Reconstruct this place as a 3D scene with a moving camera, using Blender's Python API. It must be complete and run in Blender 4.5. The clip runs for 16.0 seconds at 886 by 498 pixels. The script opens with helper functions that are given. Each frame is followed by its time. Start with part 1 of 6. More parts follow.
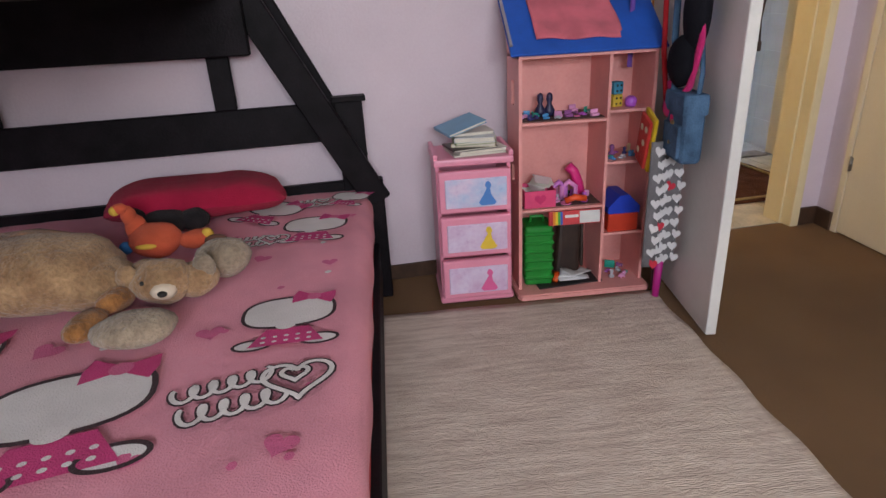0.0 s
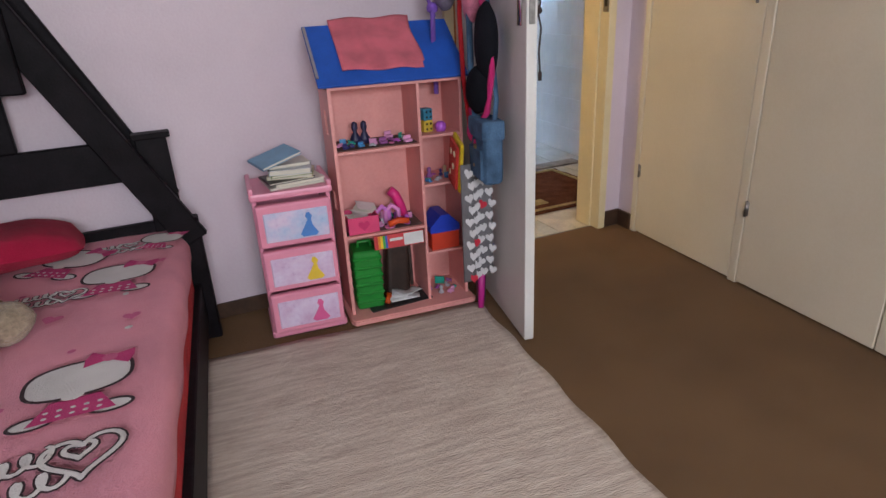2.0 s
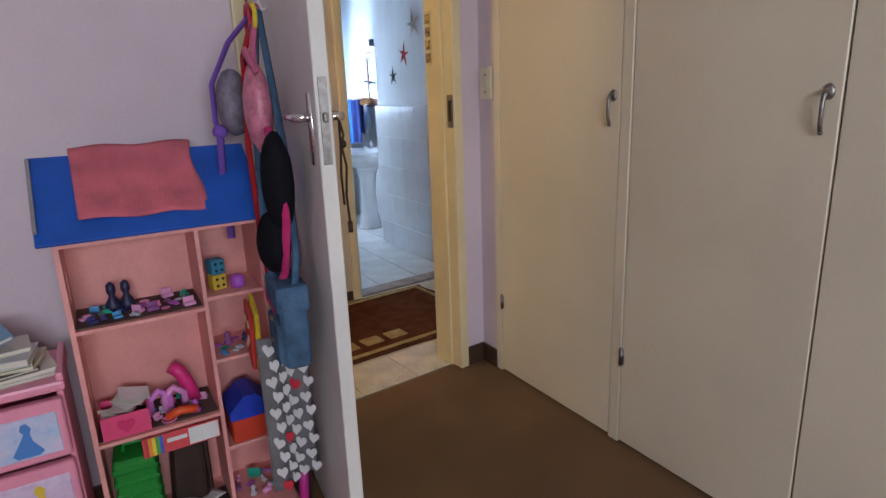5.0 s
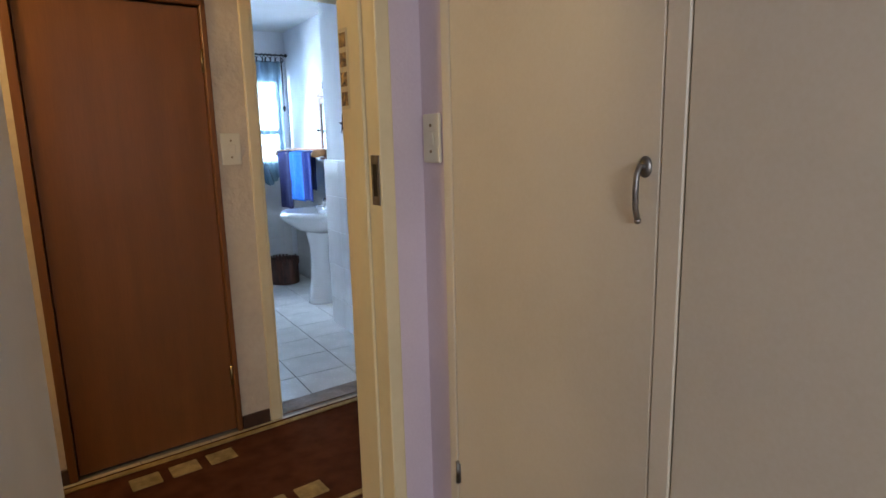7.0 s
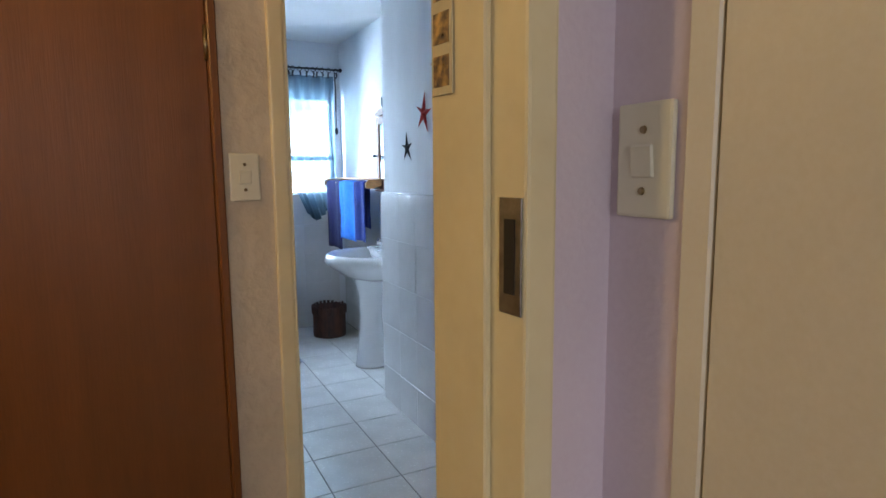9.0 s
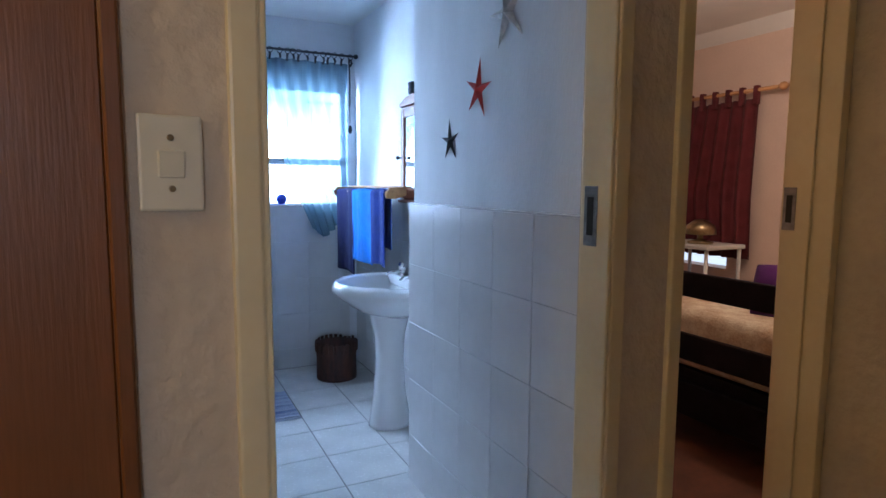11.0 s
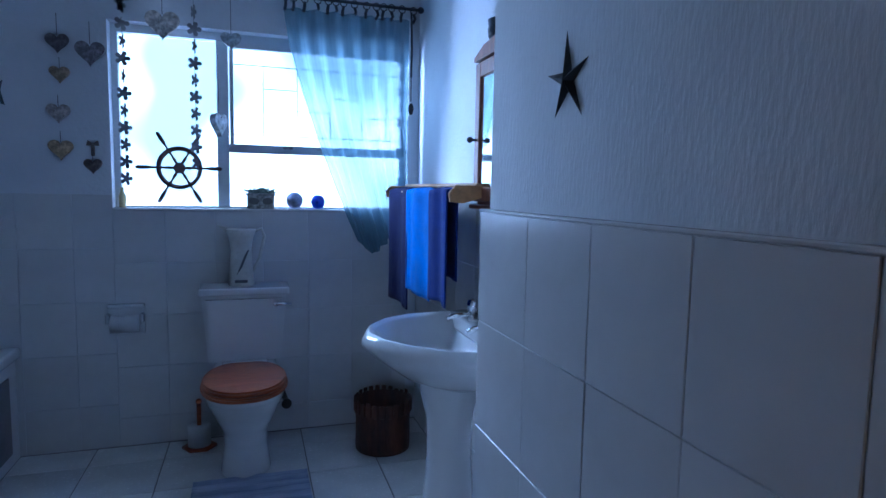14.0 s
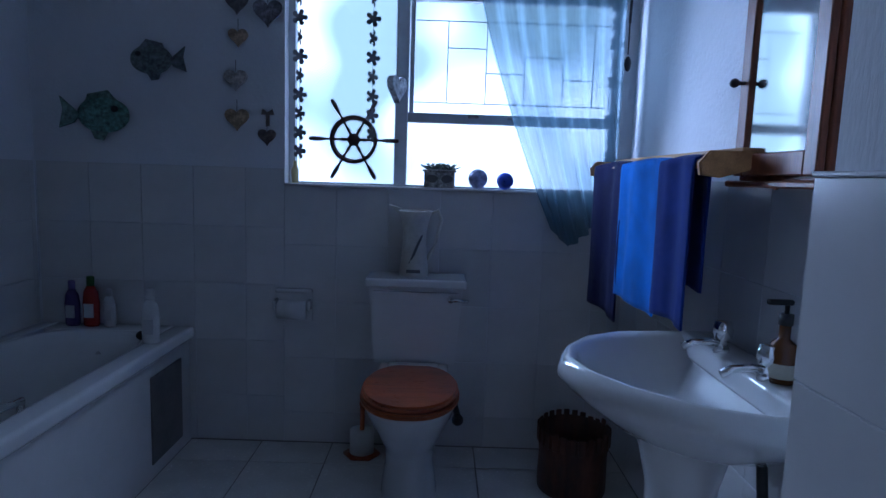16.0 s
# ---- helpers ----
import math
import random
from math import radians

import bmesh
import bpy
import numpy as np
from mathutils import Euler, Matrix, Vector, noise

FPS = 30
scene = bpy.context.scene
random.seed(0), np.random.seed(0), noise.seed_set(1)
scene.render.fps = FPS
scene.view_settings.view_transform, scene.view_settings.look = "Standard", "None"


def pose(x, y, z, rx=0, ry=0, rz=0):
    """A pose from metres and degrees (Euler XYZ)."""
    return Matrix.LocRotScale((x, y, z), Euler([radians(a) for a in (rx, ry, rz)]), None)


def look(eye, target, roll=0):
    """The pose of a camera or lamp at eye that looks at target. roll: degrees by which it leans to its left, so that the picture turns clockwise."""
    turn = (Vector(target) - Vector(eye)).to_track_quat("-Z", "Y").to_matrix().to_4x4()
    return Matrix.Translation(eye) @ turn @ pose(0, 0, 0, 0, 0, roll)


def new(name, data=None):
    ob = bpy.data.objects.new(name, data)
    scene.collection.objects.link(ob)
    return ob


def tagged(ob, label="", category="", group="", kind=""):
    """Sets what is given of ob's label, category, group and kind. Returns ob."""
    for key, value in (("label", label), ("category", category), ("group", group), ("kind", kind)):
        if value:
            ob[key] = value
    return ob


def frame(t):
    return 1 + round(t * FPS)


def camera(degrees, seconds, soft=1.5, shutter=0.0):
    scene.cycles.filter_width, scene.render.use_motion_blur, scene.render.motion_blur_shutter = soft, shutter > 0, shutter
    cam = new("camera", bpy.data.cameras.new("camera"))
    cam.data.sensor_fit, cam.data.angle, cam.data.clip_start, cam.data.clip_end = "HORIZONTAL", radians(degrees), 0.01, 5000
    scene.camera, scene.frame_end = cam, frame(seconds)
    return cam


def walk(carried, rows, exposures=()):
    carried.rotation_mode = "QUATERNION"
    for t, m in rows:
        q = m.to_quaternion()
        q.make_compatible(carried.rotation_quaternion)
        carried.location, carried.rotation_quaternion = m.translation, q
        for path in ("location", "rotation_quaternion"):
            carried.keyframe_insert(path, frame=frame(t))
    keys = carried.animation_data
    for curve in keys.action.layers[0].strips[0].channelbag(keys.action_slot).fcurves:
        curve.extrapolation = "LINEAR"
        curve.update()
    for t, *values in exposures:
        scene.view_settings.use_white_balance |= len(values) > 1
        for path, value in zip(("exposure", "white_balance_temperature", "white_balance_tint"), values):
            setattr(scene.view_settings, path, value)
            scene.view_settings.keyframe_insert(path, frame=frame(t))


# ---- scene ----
cam = camera(73.5, 16.0)
PATH = [
    (0, (0.766, 0.827, 1.243), (0.915, 2.666, 0.473), -3.2),
    (0.5, (0.795, 0.816, 1.258), (1.083, 2.64, 0.489), -3.1),
    (1, (0.834, 0.8, 1.272), (1.25, 2.602, 0.508), -3.0),
    (1.5, (0.87, 0.793, 1.28), (1.387, 2.571, 0.524), -2.9),
    (2, (0.917, 0.787, 1.306), (1.517, 2.538, 0.548), -2.9),
    (2.5, (0.961, 0.792, 1.324), (1.629, 2.521, 0.572), -2.8),
    (3, (1.012, 0.788, 1.329), (1.751, 2.506, 0.619), -2.6),
    (5.5, (1.577, 1.465, 1.407), (2.579, 3.128, 0.927), -2.0),
    (6, (1.756, 1.653, 1.392), (2.768, 3.318, 0.941), -1.8),
    (6.5, (1.928, 1.854, 1.415), (2.957, 3.521, 1.013), -1.5),
    (7, (2.134, 2.076, 1.427), (3.166, 3.75, 1.063), -1.4),
    (7.5, (2.257, 2.26, 1.429), (3.27, 3.95, 1.089), -1.2),
    (8, (2.346, 2.542, 1.427), (3.32, 4.261, 1.117), -0.9),
    (8.5, (2.422, 2.806, 1.415), (3.356, 4.552, 1.131), -0.7),
    (9, (2.494, 3.079, 1.419), (3.389, 4.849, 1.158), -0.5),
    (11.5, (2.844, 4.219, 1.369), (3.722, 6.005, 1.17), 0.5),
    (12, (2.947, 4.436, 1.382), (3.838, 6.217, 1.2), 0.8),
    (12.5, (3.064, 4.639, 1.377), (3.952, 6.421, 1.197), 0.7),
    (13, (3.179, 4.807, 1.364), (3.998, 6.622, 1.177), 0.6),
    (13.5, (3.228, 4.943, 1.349), (3.954, 6.797, 1.16), 0.9),
    (14, (3.258, 5.117, 1.339), (3.868, 7.012, 1.144), 1.1),
    (14.5, (3.275, 5.254, 1.32), (3.772, 7.181, 1.121), 1.2),
    (15, (3.29, 5.421, 1.314), (3.623, 7.381, 1.096), 1.4),
    (15.5, (3.306, 5.558, 1.292), (3.469, 7.538, 1.063), 1.6),
    (16, (3.313, 5.706, 1.274), (3.323, 7.692, 1.034), 1.9),
]
EXPO = [(0.0, 0.0, 6350, 9), (3.0, -0.08, 6250, 9), (5.5, -0.42, 6100, 10), (9.0, -0.58, 6300, 8), (11.5, -0.9, 5200, 12), (12.5, -1.05, 4850, 13), (14.0, -1.95, 4850, 14), (16.0, -2.8, 5250, 19)]
walk(cam, [(t, look(eye, target, roll)) for t, eye, target, roll in PATH], EXPO)

# ---- light ----
world = bpy.data.worlds.new("sky")
world.use_nodes = True
scene.world = world
wn = world.node_tree
sky = wn.nodes.new("ShaderNodeTexSky")
sky.sky_type, sky.sun_disc, sky.sun_elevation, sky.sun_rotation = "NISHITA", False, radians(50), radians(200)
wn.links.new(sky.outputs[0], wn.nodes["Background"].inputs[0])
wn.nodes["Background"].inputs[1].default_value = 0.1


def lamp(name, kind, where, watts, colour, size=0.3, size_y=None):
    d = bpy.data.lights.new(name, kind)
    d.energy, d.color = watts, colour
    if kind == "AREA":
        d.shape, d.size, d.size_y = "RECTANGLE", size, size_y or size
    else:
        d.shadow_soft_size = size
    ob = new(name, d)
    ob.matrix_world = where
    return ob


BEDROOM_WATTS, HALL_WATTS, ROOM_WATTS, OUTSIDE, SKY_FILL_WATTS = 98.0, 32.0, 45.0, 22.0, 450.0
lamp("window_light_bedroom", "AREA", look((1.0, -1.5, 1.85), (1.2, 2.5, 0.8)), BEDROOM_WATTS, (0.94, 0.95, 1.0), 1.8, 0.8)
# Unseen lamp outside, above the window: added fill standing in for sky light.
lamp("sky_fill_bathroom", "AREA", look((3.35, 9.35, 3.1), (3.3, 6.0, 1.2)), SKY_FILL_WATTS, (0.58, 0.75, 1.0), 2.6, 1.3)
# Unseen lamp outside, left of the window, added to brighten the east wall.
lamp("side_fill_bathroom", "AREA", look((1.92, 9.45, 1.95), (3.7, 6.2, 1.5)), SKY_FILL_WATTS * 2.0, (0.58, 0.75, 1.0), 0.75, 1.4)
lamp("bulb_hall", "POINT", pose(1.3, 4.33, 2.26), HALL_WATTS, (1.0, 0.68, 0.27), 0.07)
# Added fill for the far bedroom: a bare point lamp without any fitting.
lamp("far_room_fill", "POINT", pose(5.4, 5.9, 2.3), ROOM_WATTS, (1.0, 0.72, 0.5), 0.08)

# ---- materials ----
MATS = {}


def mat(name, base, rough=0.6, metal=0.0, vary=0.08, scale=6.0, bump=0.0, bscale=60.0, spec=0.5, stretch=(1, 1, 1), second=None, emit=0.0, coat=0.0, sheen=0.0, piece=0.0):
    """A surface with broad and fine colour variation, fine relief and roughness variation."""
    if name in MATS:
        return MATS[name]
    m = bpy.data.materials.new(name)
    m.use_nodes = True
    nt, bs = m.node_tree, m.node_tree.nodes["Principled BSDF"]
    N, L = nt.nodes.new, nt.links.new
    tc, mp = N("ShaderNodeTexCoord"), N("ShaderNodeMapping")
    mp.inputs["Scale"].default_value = stretch
    L(tc.outputs["Object"], mp.inputs[0])
    big, fine = N("ShaderNodeTexNoise"), N("ShaderNodeTexNoise")
    big.inputs["Scale"].default_value, big.inputs["Detail"].default_value = scale, 5
    fine.inputs["Scale"].default_value, fine.inputs["Detail"].default_value = bscale, 4
    L(mp.outputs[0], big.inputs[0]), L(mp.outputs[0], fine.inputs[0])
    ramp = N("ShaderNodeMixRGB")
    dark = second or [c * (1 - 2.2 * vary) for c in base]
    light = [min(1, c * (1 + vary)) for c in base]
    ramp.inputs[1].default_value, ramp.inputs[2].default_value = (*dark, 1), (*light, 1)
    mr = N("ShaderNodeMapRange")
    mr.inputs[1].default_value, mr.inputs[2].default_value = 0.3, 0.65
    L(big.outputs[0], mr.inputs[0]), L(mr.outputs[0], ramp.inputs[0])
    mul = N("ShaderNodeMixRGB")
    mul.blend_type, mul.inputs[0].default_value = "OVERLAY", min(0.9, vary * 2.5)
    L(ramp.outputs[0], mul.inputs[1]), L(fine.outputs[0], mul.inputs[2])
    colour = mul.outputs[0]
    if piece:
        oi, hs, mv = N("ShaderNodeObjectInfo"), N("ShaderNodeHueSaturation"), N("ShaderNodeMapRange")
        mv.inputs[3].default_value, mv.inputs[4].default_value = 1 - piece, 1 + piece
        L(oi.outputs["Random"], mv.inputs[0]), L(mv.outputs[0], hs.inputs["Value"]), L(colour, hs.inputs["Color"])
        colour = hs.outputs[0]
    L(colour, bs.inputs["Base Color"])
    rr = N("ShaderNodeMapRange")
    rr.inputs[3].default_value, rr.inputs[4].default_value = max(0.03, rough - 0.08), min(1, rough + 0.08)
    L(fine.outputs[0], rr.inputs[0]), L(rr.outputs[0], bs.inputs["Roughness"])
    bs.inputs["Metallic"].default_value = metal
    bs.inputs["Specular IOR Level"].default_value = spec
    bs.inputs["Coat Weight"].default_value = coat
    bs.inputs["Sheen Weight"].default_value = sheen
    if bump:
        b = N("ShaderNodeBump")
        b.inputs["Strength"].default_value, b.inputs["Distance"].default_value = min(1, bump), 0.01
        L(fine.outputs[0], b.inputs["Height"]), L(b.outputs[0], bs.inputs["Normal"])
    if emit:
        L(colour, bs.inputs["Emission Color"])
        bs.inputs["Emission Strength"].default_value = emit
    MATS[name] = m
    return m


PINKWALL = mat("pink_wall_paint", (0.70, 0.60, 0.66), 0.75, vary=0.04, scale=2, bump=0.12, bscale=90)
CREAM = mat("cream_gloss_paint", (0.76, 0.65, 0.40), 0.35, vary=0.04, scale=3, bump=0.05, bscale=40)
CUPB = mat("cupboard_paint", (0.74, 0.67, 0.53), 0.42, vary=0.04, scale=1.5, bump=0.05, bscale=120)
HALLWALL = mat("hall_wall_paint", (0.64, 0.54, 0.40), 0.7, vary=0.05, scale=3, bump=0.85, bscale=28)
WHITE = mat("white_ceiling_paint", (0.8, 0.8, 0.78), 0.85, vary=0.03, scale=2, bump=0.1, bscale=80)
STUCCO = mat("ribbed_white_plaster", (0.76, 0.78, 0.80), 0.7, vary=0.03, scale=3, bump=0.2, bscale=60, stretch=(2.2, 2.2, 0.6))
BATHWALL = mat("white_wall_paint", (0.76, 0.77, 0.8), 0.7, vary=0.03, scale=3, bump=0.25, bscale=60)
DOORWHITE = mat("white_door_paint", (0.72, 0.71, 0.68), 0.38, vary=0.05, scale=2.5, bump=0.06, bscale=50)
CARPET = mat("brown_carpet", (0.235, 0.128, 0.055), 0.95, vary=0.07, scale=2.5, bump=1.0, bscale=420, spec=0.1, sheen=0.1)
SKIRT = mat("dark_brown_skirting", (0.075, 0.038, 0.022), 0.5, vary=0.15, scale=9, bump=0.1)
GROUT = mat("grey_grout", (0.25, 0.235, 0.22), 0.9, vary=0.1, scale=20, bump=0.3, bscale=200)
WTILE = mat("off_white_wall_tile", (0.70, 0.69, 0.68), 0.22, vary=0.03, scale=4, bump=0.02, bscale=20, piece=0.04)
FTILE = mat("white_floor_tile", (0.73, 0.71, 0.68), 0.25, vary=0.05, scale=5, bump=0.04, bscale=60, piece=0.05)
HTILE = mat("beige_floor_tile", (0.60, 0.52, 0.38), 0.35, vary=0.12, scale=7, bump=0.08, bscale=60, piece=0.07)
TIMBER = mat("varnished_brown_door", (0.20, 0.075, 0.02), 0.38, vary=0.06, scale=2, bump=0.08, bscale=30, stretch=(6, 6, 0.35))
BLACKWOOD = mat("black_brown_stained_wood", (0.008, 0.006, 0.008), 0.55, vary=0.25, scale=4, bump=0.12, bscale=40, stretch=(3, 3, 3), spec=0.14)
PINKPLY = mat("pink_painted_board", (0.80, 0.36, 0.33), 0.5, vary=0.06, scale=5, bump=0.06, bscale=70)
PINKPLASTIC = mat("pink_plastic", (0.80, 0.30, 0.42), 0.35, vary=0.03, scale=5)
BLUEFELT = mat("blue_felt_board", (0.012, 0.10, 0.52), 0.7, vary=0.1, scale=6, bump=0.2, bscale=200)
CHROME = mat("chrome", (0.8, 0.8, 0.8), 0.12, metal=1.0, vary=0.02)
STEEL = mat("worn_steel", (0.30, 0.29, 0.28), 0.42, metal=1.0, vary=0.12, scale=30)
BRASS = mat("aged_brass", (0.38, 0.30, 0.17), 0.3, metal=1.0, vary=0.1, scale=30)
PORC = mat("white_porcelain", (0.78, 0.78, 0.77), 0.08, vary=0.015, scale=3, coat=0.5)
SEATWOOD = mat("orange_varnished_wood", (0.33, 0.075, 0.018), 0.3, vary=0.15, scale=4, bump=0.03, bscale=40, stretch=(1, 7, 7), coat=0.3)
CABWOOD = mat("red_brown_wood", (0.24, 0.075, 0.035), 0.35, vary=0.18, scale=5, bump=0.05, bscale=40, stretch=(6, 6, 0.7))
PINE = mat("pine_wood", (0.50, 0.26, 0.10), 0.4, vary=0.12, scale=5, bump=0.05, stretch=(5, 0.8, 5))
BLACK = mat("black_gap", (0.012, 0.011, 0.01), 0.6, vary=0.1)
SWITCH = mat("cream_switch_plastic", (0.74, 0.70, 0.55), 0.35, vary=0.02)


def cloth(name, c, vary=0.12, bscale=260, bump=0.7, scale=9):
    return mat(name, c, 0.95, vary=vary, scale=scale, bump=bump, bscale=bscale, spec=0.15, sheen=0.08)


def plain(name, c, rough=0.45, vary=0.04):
    return mat(name, c, rough, vary=vary, scale=12, bump=0.02)


def glass(name, tint=(1, 1, 1), clear=0.9, rough=0.05):
    """A thin pane: clear, with a gloss that grows at the edge of sight."""
    m = bpy.data.materials.new(name)
    m.use_nodes = True
    nt = m.node_tree
    nt.nodes.clear()
    N, L = nt.nodes.new, nt.links.new
    out, mix, tr, gl, fr = N("ShaderNodeOutputMaterial"), N("ShaderNodeMixShader"), N("ShaderNodeBsdfTransparent"), N("ShaderNodeBsdfGlossy"), N("ShaderNodeFresnel")
    tr.inputs[0].default_value = (*[c * clear for c in tint], 1)
    gl.inputs["Roughness"].default_value = rough
    L(fr.outputs[0], mix.inputs[0]), L(tr.outputs[0], mix.inputs[1]), L(gl.outputs[0], mix.inputs[2]), L(mix.outputs[0], out.inputs[0])
    return m


# ---- mesh helpers ----
class Shape:
    """Collects solids in one bmesh."""

    def __init__(self):
        self.bm = bmesh.new()

    def box(self, x0, y0, z0, x1, y1, z1, bevel=0.0, m=None, seg=1):
        tmp = bmesh.new()
        bmesh.ops.create_cube(tmp, size=1)
        for v in tmp.verts:
            v.co = Vector(((x0 + x1) / 2 + v.co.x * (x1 - x0), (y0 + y1) / 2 + v.co.y * (y1 - y0), (z0 + z1) / 2 + v.co.z * (z1 - z0)))
        if bevel:
            bmesh.ops.bevel(tmp, geom=tmp.edges[:], offset=bevel, segments=seg, profile=0.6, affect="EDGES", clamp_overlap=True)
        return self.add(tmp, m)

    def add(self, tmp, m=None):
        if m is not None:
            bmesh.ops.transform(tmp, matrix=m, verts=tmp.verts)
        me = bpy.data.meshes.new("t")
        tmp.to_mesh(me)
        tmp.free()
        self.bm.from_mesh(me)
        bpy.data.meshes.remove(me)
        return self

    def lathe(self, profile, m=None, seg=24, sx=1.0, sy=1.0):
        """profile: (radius, z) from bottom to top, about z."""
        tmp = bmesh.new()
        rings = [[tmp.verts.new((max(r, 1e-4) * sx * math.cos(2 * math.pi * i / seg), max(r, 1e-4) * sy * math.sin(2 * math.pi * i / seg), z)) for i in range(seg)] for r, z in profile]
        for a, b in zip(rings, rings[1:]):
            for i in range(seg):
                tmp.faces.new((a[i], a[(i + 1) % seg], b[(i + 1) % seg], b[i]))
        tmp.faces.new(rings[0][::-1]), tmp.faces.new(rings[-1])
        return self.add(tmp, m)

    def cyl(self, a, b, r, r2=None, seg=12):
        a, b = Vector(a), Vector(b)
        m = Matrix.Translation(a) @ (b - a).to_track_quat("Z", "Y").to_matrix().to_4x4()
        return self.lathe([(r, 0), (r if r2 is None else r2, (b - a).length)], m, seg)

    def ball(self, c, r, sx=1, sy=1, sz=1, m=None, sub=2, rough=0.0):
        tmp = bmesh.new()
        bmesh.ops.create_icosphere(tmp, subdivisions=sub, radius=r)
        for v in tmp.verts:
            k = 1 + rough * noise.noise(v.co * (3.0 / r) * 0.6 + Vector(c) * 7)
            v.co = Vector((v.co.x * sx * k, v.co.y * sy * k, v.co.z * sz * k))
        return self.add(tmp, Matrix.Translation(c) @ (m or Matrix()))

    def tube(self, pts, r, seg=8, m=None, flat=1.0):
        """A bent rod along points; flat < 1 makes a strap."""
        tmp = bmesh.new()
        pts = [Vector(p) for p in pts]
        rings, side = [], None
        for i, p in enumerate(pts):
            d = (pts[min(i + 1, len(pts) - 1)] - pts[max(i - 1, 0)]).normalized()
            if side is None:
                side = d.cross(Vector((0.13, 0.21, 0.97))).normalized()
            side = (side - d * side.dot(d)).normalized()
            up = d.cross(side)
            rings.append([tmp.verts.new(p + (side * math.cos(2 * math.pi * k / seg) + up * math.sin(2 * math.pi * k / seg) * flat) * r) for k in range(seg)])
        for a, b in zip(rings, rings[1:]):
            for k in range(seg):
                tmp.faces.new((a[k], a[(k + 1) % seg], b[(k + 1) % seg], b[k]))
        tmp.faces.new(rings[0][::-1]), tmp.faces.new(rings[-1])
        return self.add(tmp, m)

    def prism(self, outline, depth, m=None, bevel=0.0):
        """An outline in x, y raised by depth along z."""
        tmp = bmesh.new()
        f = tmp.faces.new([tmp.verts.new((x, y, 0)) for x, y in outline])
        ex = bmesh.ops.extrude_face_region(tmp, geom=[f])
        for v in ex["geom"]:
            if isinstance(v, bmesh.types.BMVert):
                v.co.z += depth
        bmesh.ops.recalc_face_normals(tmp, faces=tmp.faces[:])
        if bevel:
            bmesh.ops.bevel(tmp, geom=[e for e in tmp.edges if abs(e.verts[0].co.z - e.verts[1].co.z) < 1e-6], offset=bevel, segments=2, affect="EDGES", clamp_overlap=True)
        return self.add(tmp, m)

    def sheet(self, fn, nu, nv, thick=0.0):
        """A surface fn(u, v) with u, v from 0 to 1."""
        tmp = bmesh.new()
        g = [[tmp.verts.new(fn(i / nu, j / nv)) for j in range(nv + 1)] for i in range(nu + 1)]
        for i in range(nu):
            for j in range(nv):
                tmp.faces.new((g[i][j], g[i + 1][j], g[i + 1][j + 1], g[i][j + 1]))
        if thick:
            bmesh.ops.recalc_face_normals(tmp, faces=tmp.faces[:])
            bmesh.ops.solidify(tmp, geom=tmp.faces[:], thickness=thick)
        return self.add(tmp)

    def done(self, name, material, parent=None, smooth=False, m=None):
        bmesh.ops.recalc_face_normals(self.bm, faces=self.bm.faces[:])
        me = bpy.data.meshes.new(name)
        self.bm.to_mesh(me)
        self.bm.free()
        me.materials.append(material)
        if smooth:
            for p in me.polygons:
                p.use_smooth = True
        ob = new(name, me)
        if parent is not None:
            ob.parent = parent
        if m is not None:
            ob.matrix_basis = m
        return ob


def thing(name, m, label, category, group="", kind=""):
    ob = new(name)
    ob.empty_display_size = 0.05
    ob.matrix_world = m
    return tagged(ob, label, category, group, kind)


def structure(name, shape, material, label, category="wall", m=None, smooth=False):
    return tagged(shape.done(name, material, None, smooth, m), label, category, "", "structure")


def heart(w, n=28):
    out = []
    for i in range(n):
        t = 2 * math.pi * i / n
        out.append((w * math.sin(t) ** 3 * 0.5, w * (13 * math.cos(t) - 5 * math.cos(2 * t) - 2 * math.cos(3 * t) - math.cos(4 * t)) / 32))
    return out


def oval(a, b, n=28, power=2.0):
    out = []
    for i in range(n):
        c, s = math.cos(2 * math.pi * i / n), math.sin(2 * math.pi * i / n)
        out.append((a * math.copysign(abs(c) ** (2 / power), c), b * math.copysign(abs(s) ** (2 / power), s)))
    return out


# ---- large structure ----
CEIL = 2.55
SKEW = Matrix.Translation((3.02, 3.71, 0)) @ Matrix.Rotation(radians(5.9), 4, "Z") @ Matrix.Translation((-3.02, -3.71, 0))
# bedroom
s = Shape().box(-1.3, -1.75, -0.1, 3.75, 3.3, 0.0).box(-1.5, 3.1, -0.1, 3.75, 3.755, 0.0015, 0.0, SKEW)
structure("floor_bedroom", s, CARPET, "worn brown low-pile carpet over the bedroom floor", "floor")
structure("wall_bedroom_north", Shape().box(-1.6, 3.71, 0, 1.93, 3.87, CEIL).box(1.93, 3.71, 2.06, 2.96, 3.87, CEIL).box(2.96, 3.71, 0, 3.8, 3.87, CEIL), PINKWALL, "pale pink painted plaster wall with the doorway", m=SKEW)
structure("wall_bedroom_west", Shape().box(-1.3, -1.75, 0, -1.14, 3.7, CEIL), PINKWALL, "pale pink painted plaster wall beside the bed")
structure("wall_bedroom_east", Shape().box(3.7, -1.75, 0, 3.86, 3.85, CEIL).box(3.08, 3.59, 0, 3.7, 3.76, CEIL), PINKWALL, "pink painted wall return beside the cupboards")
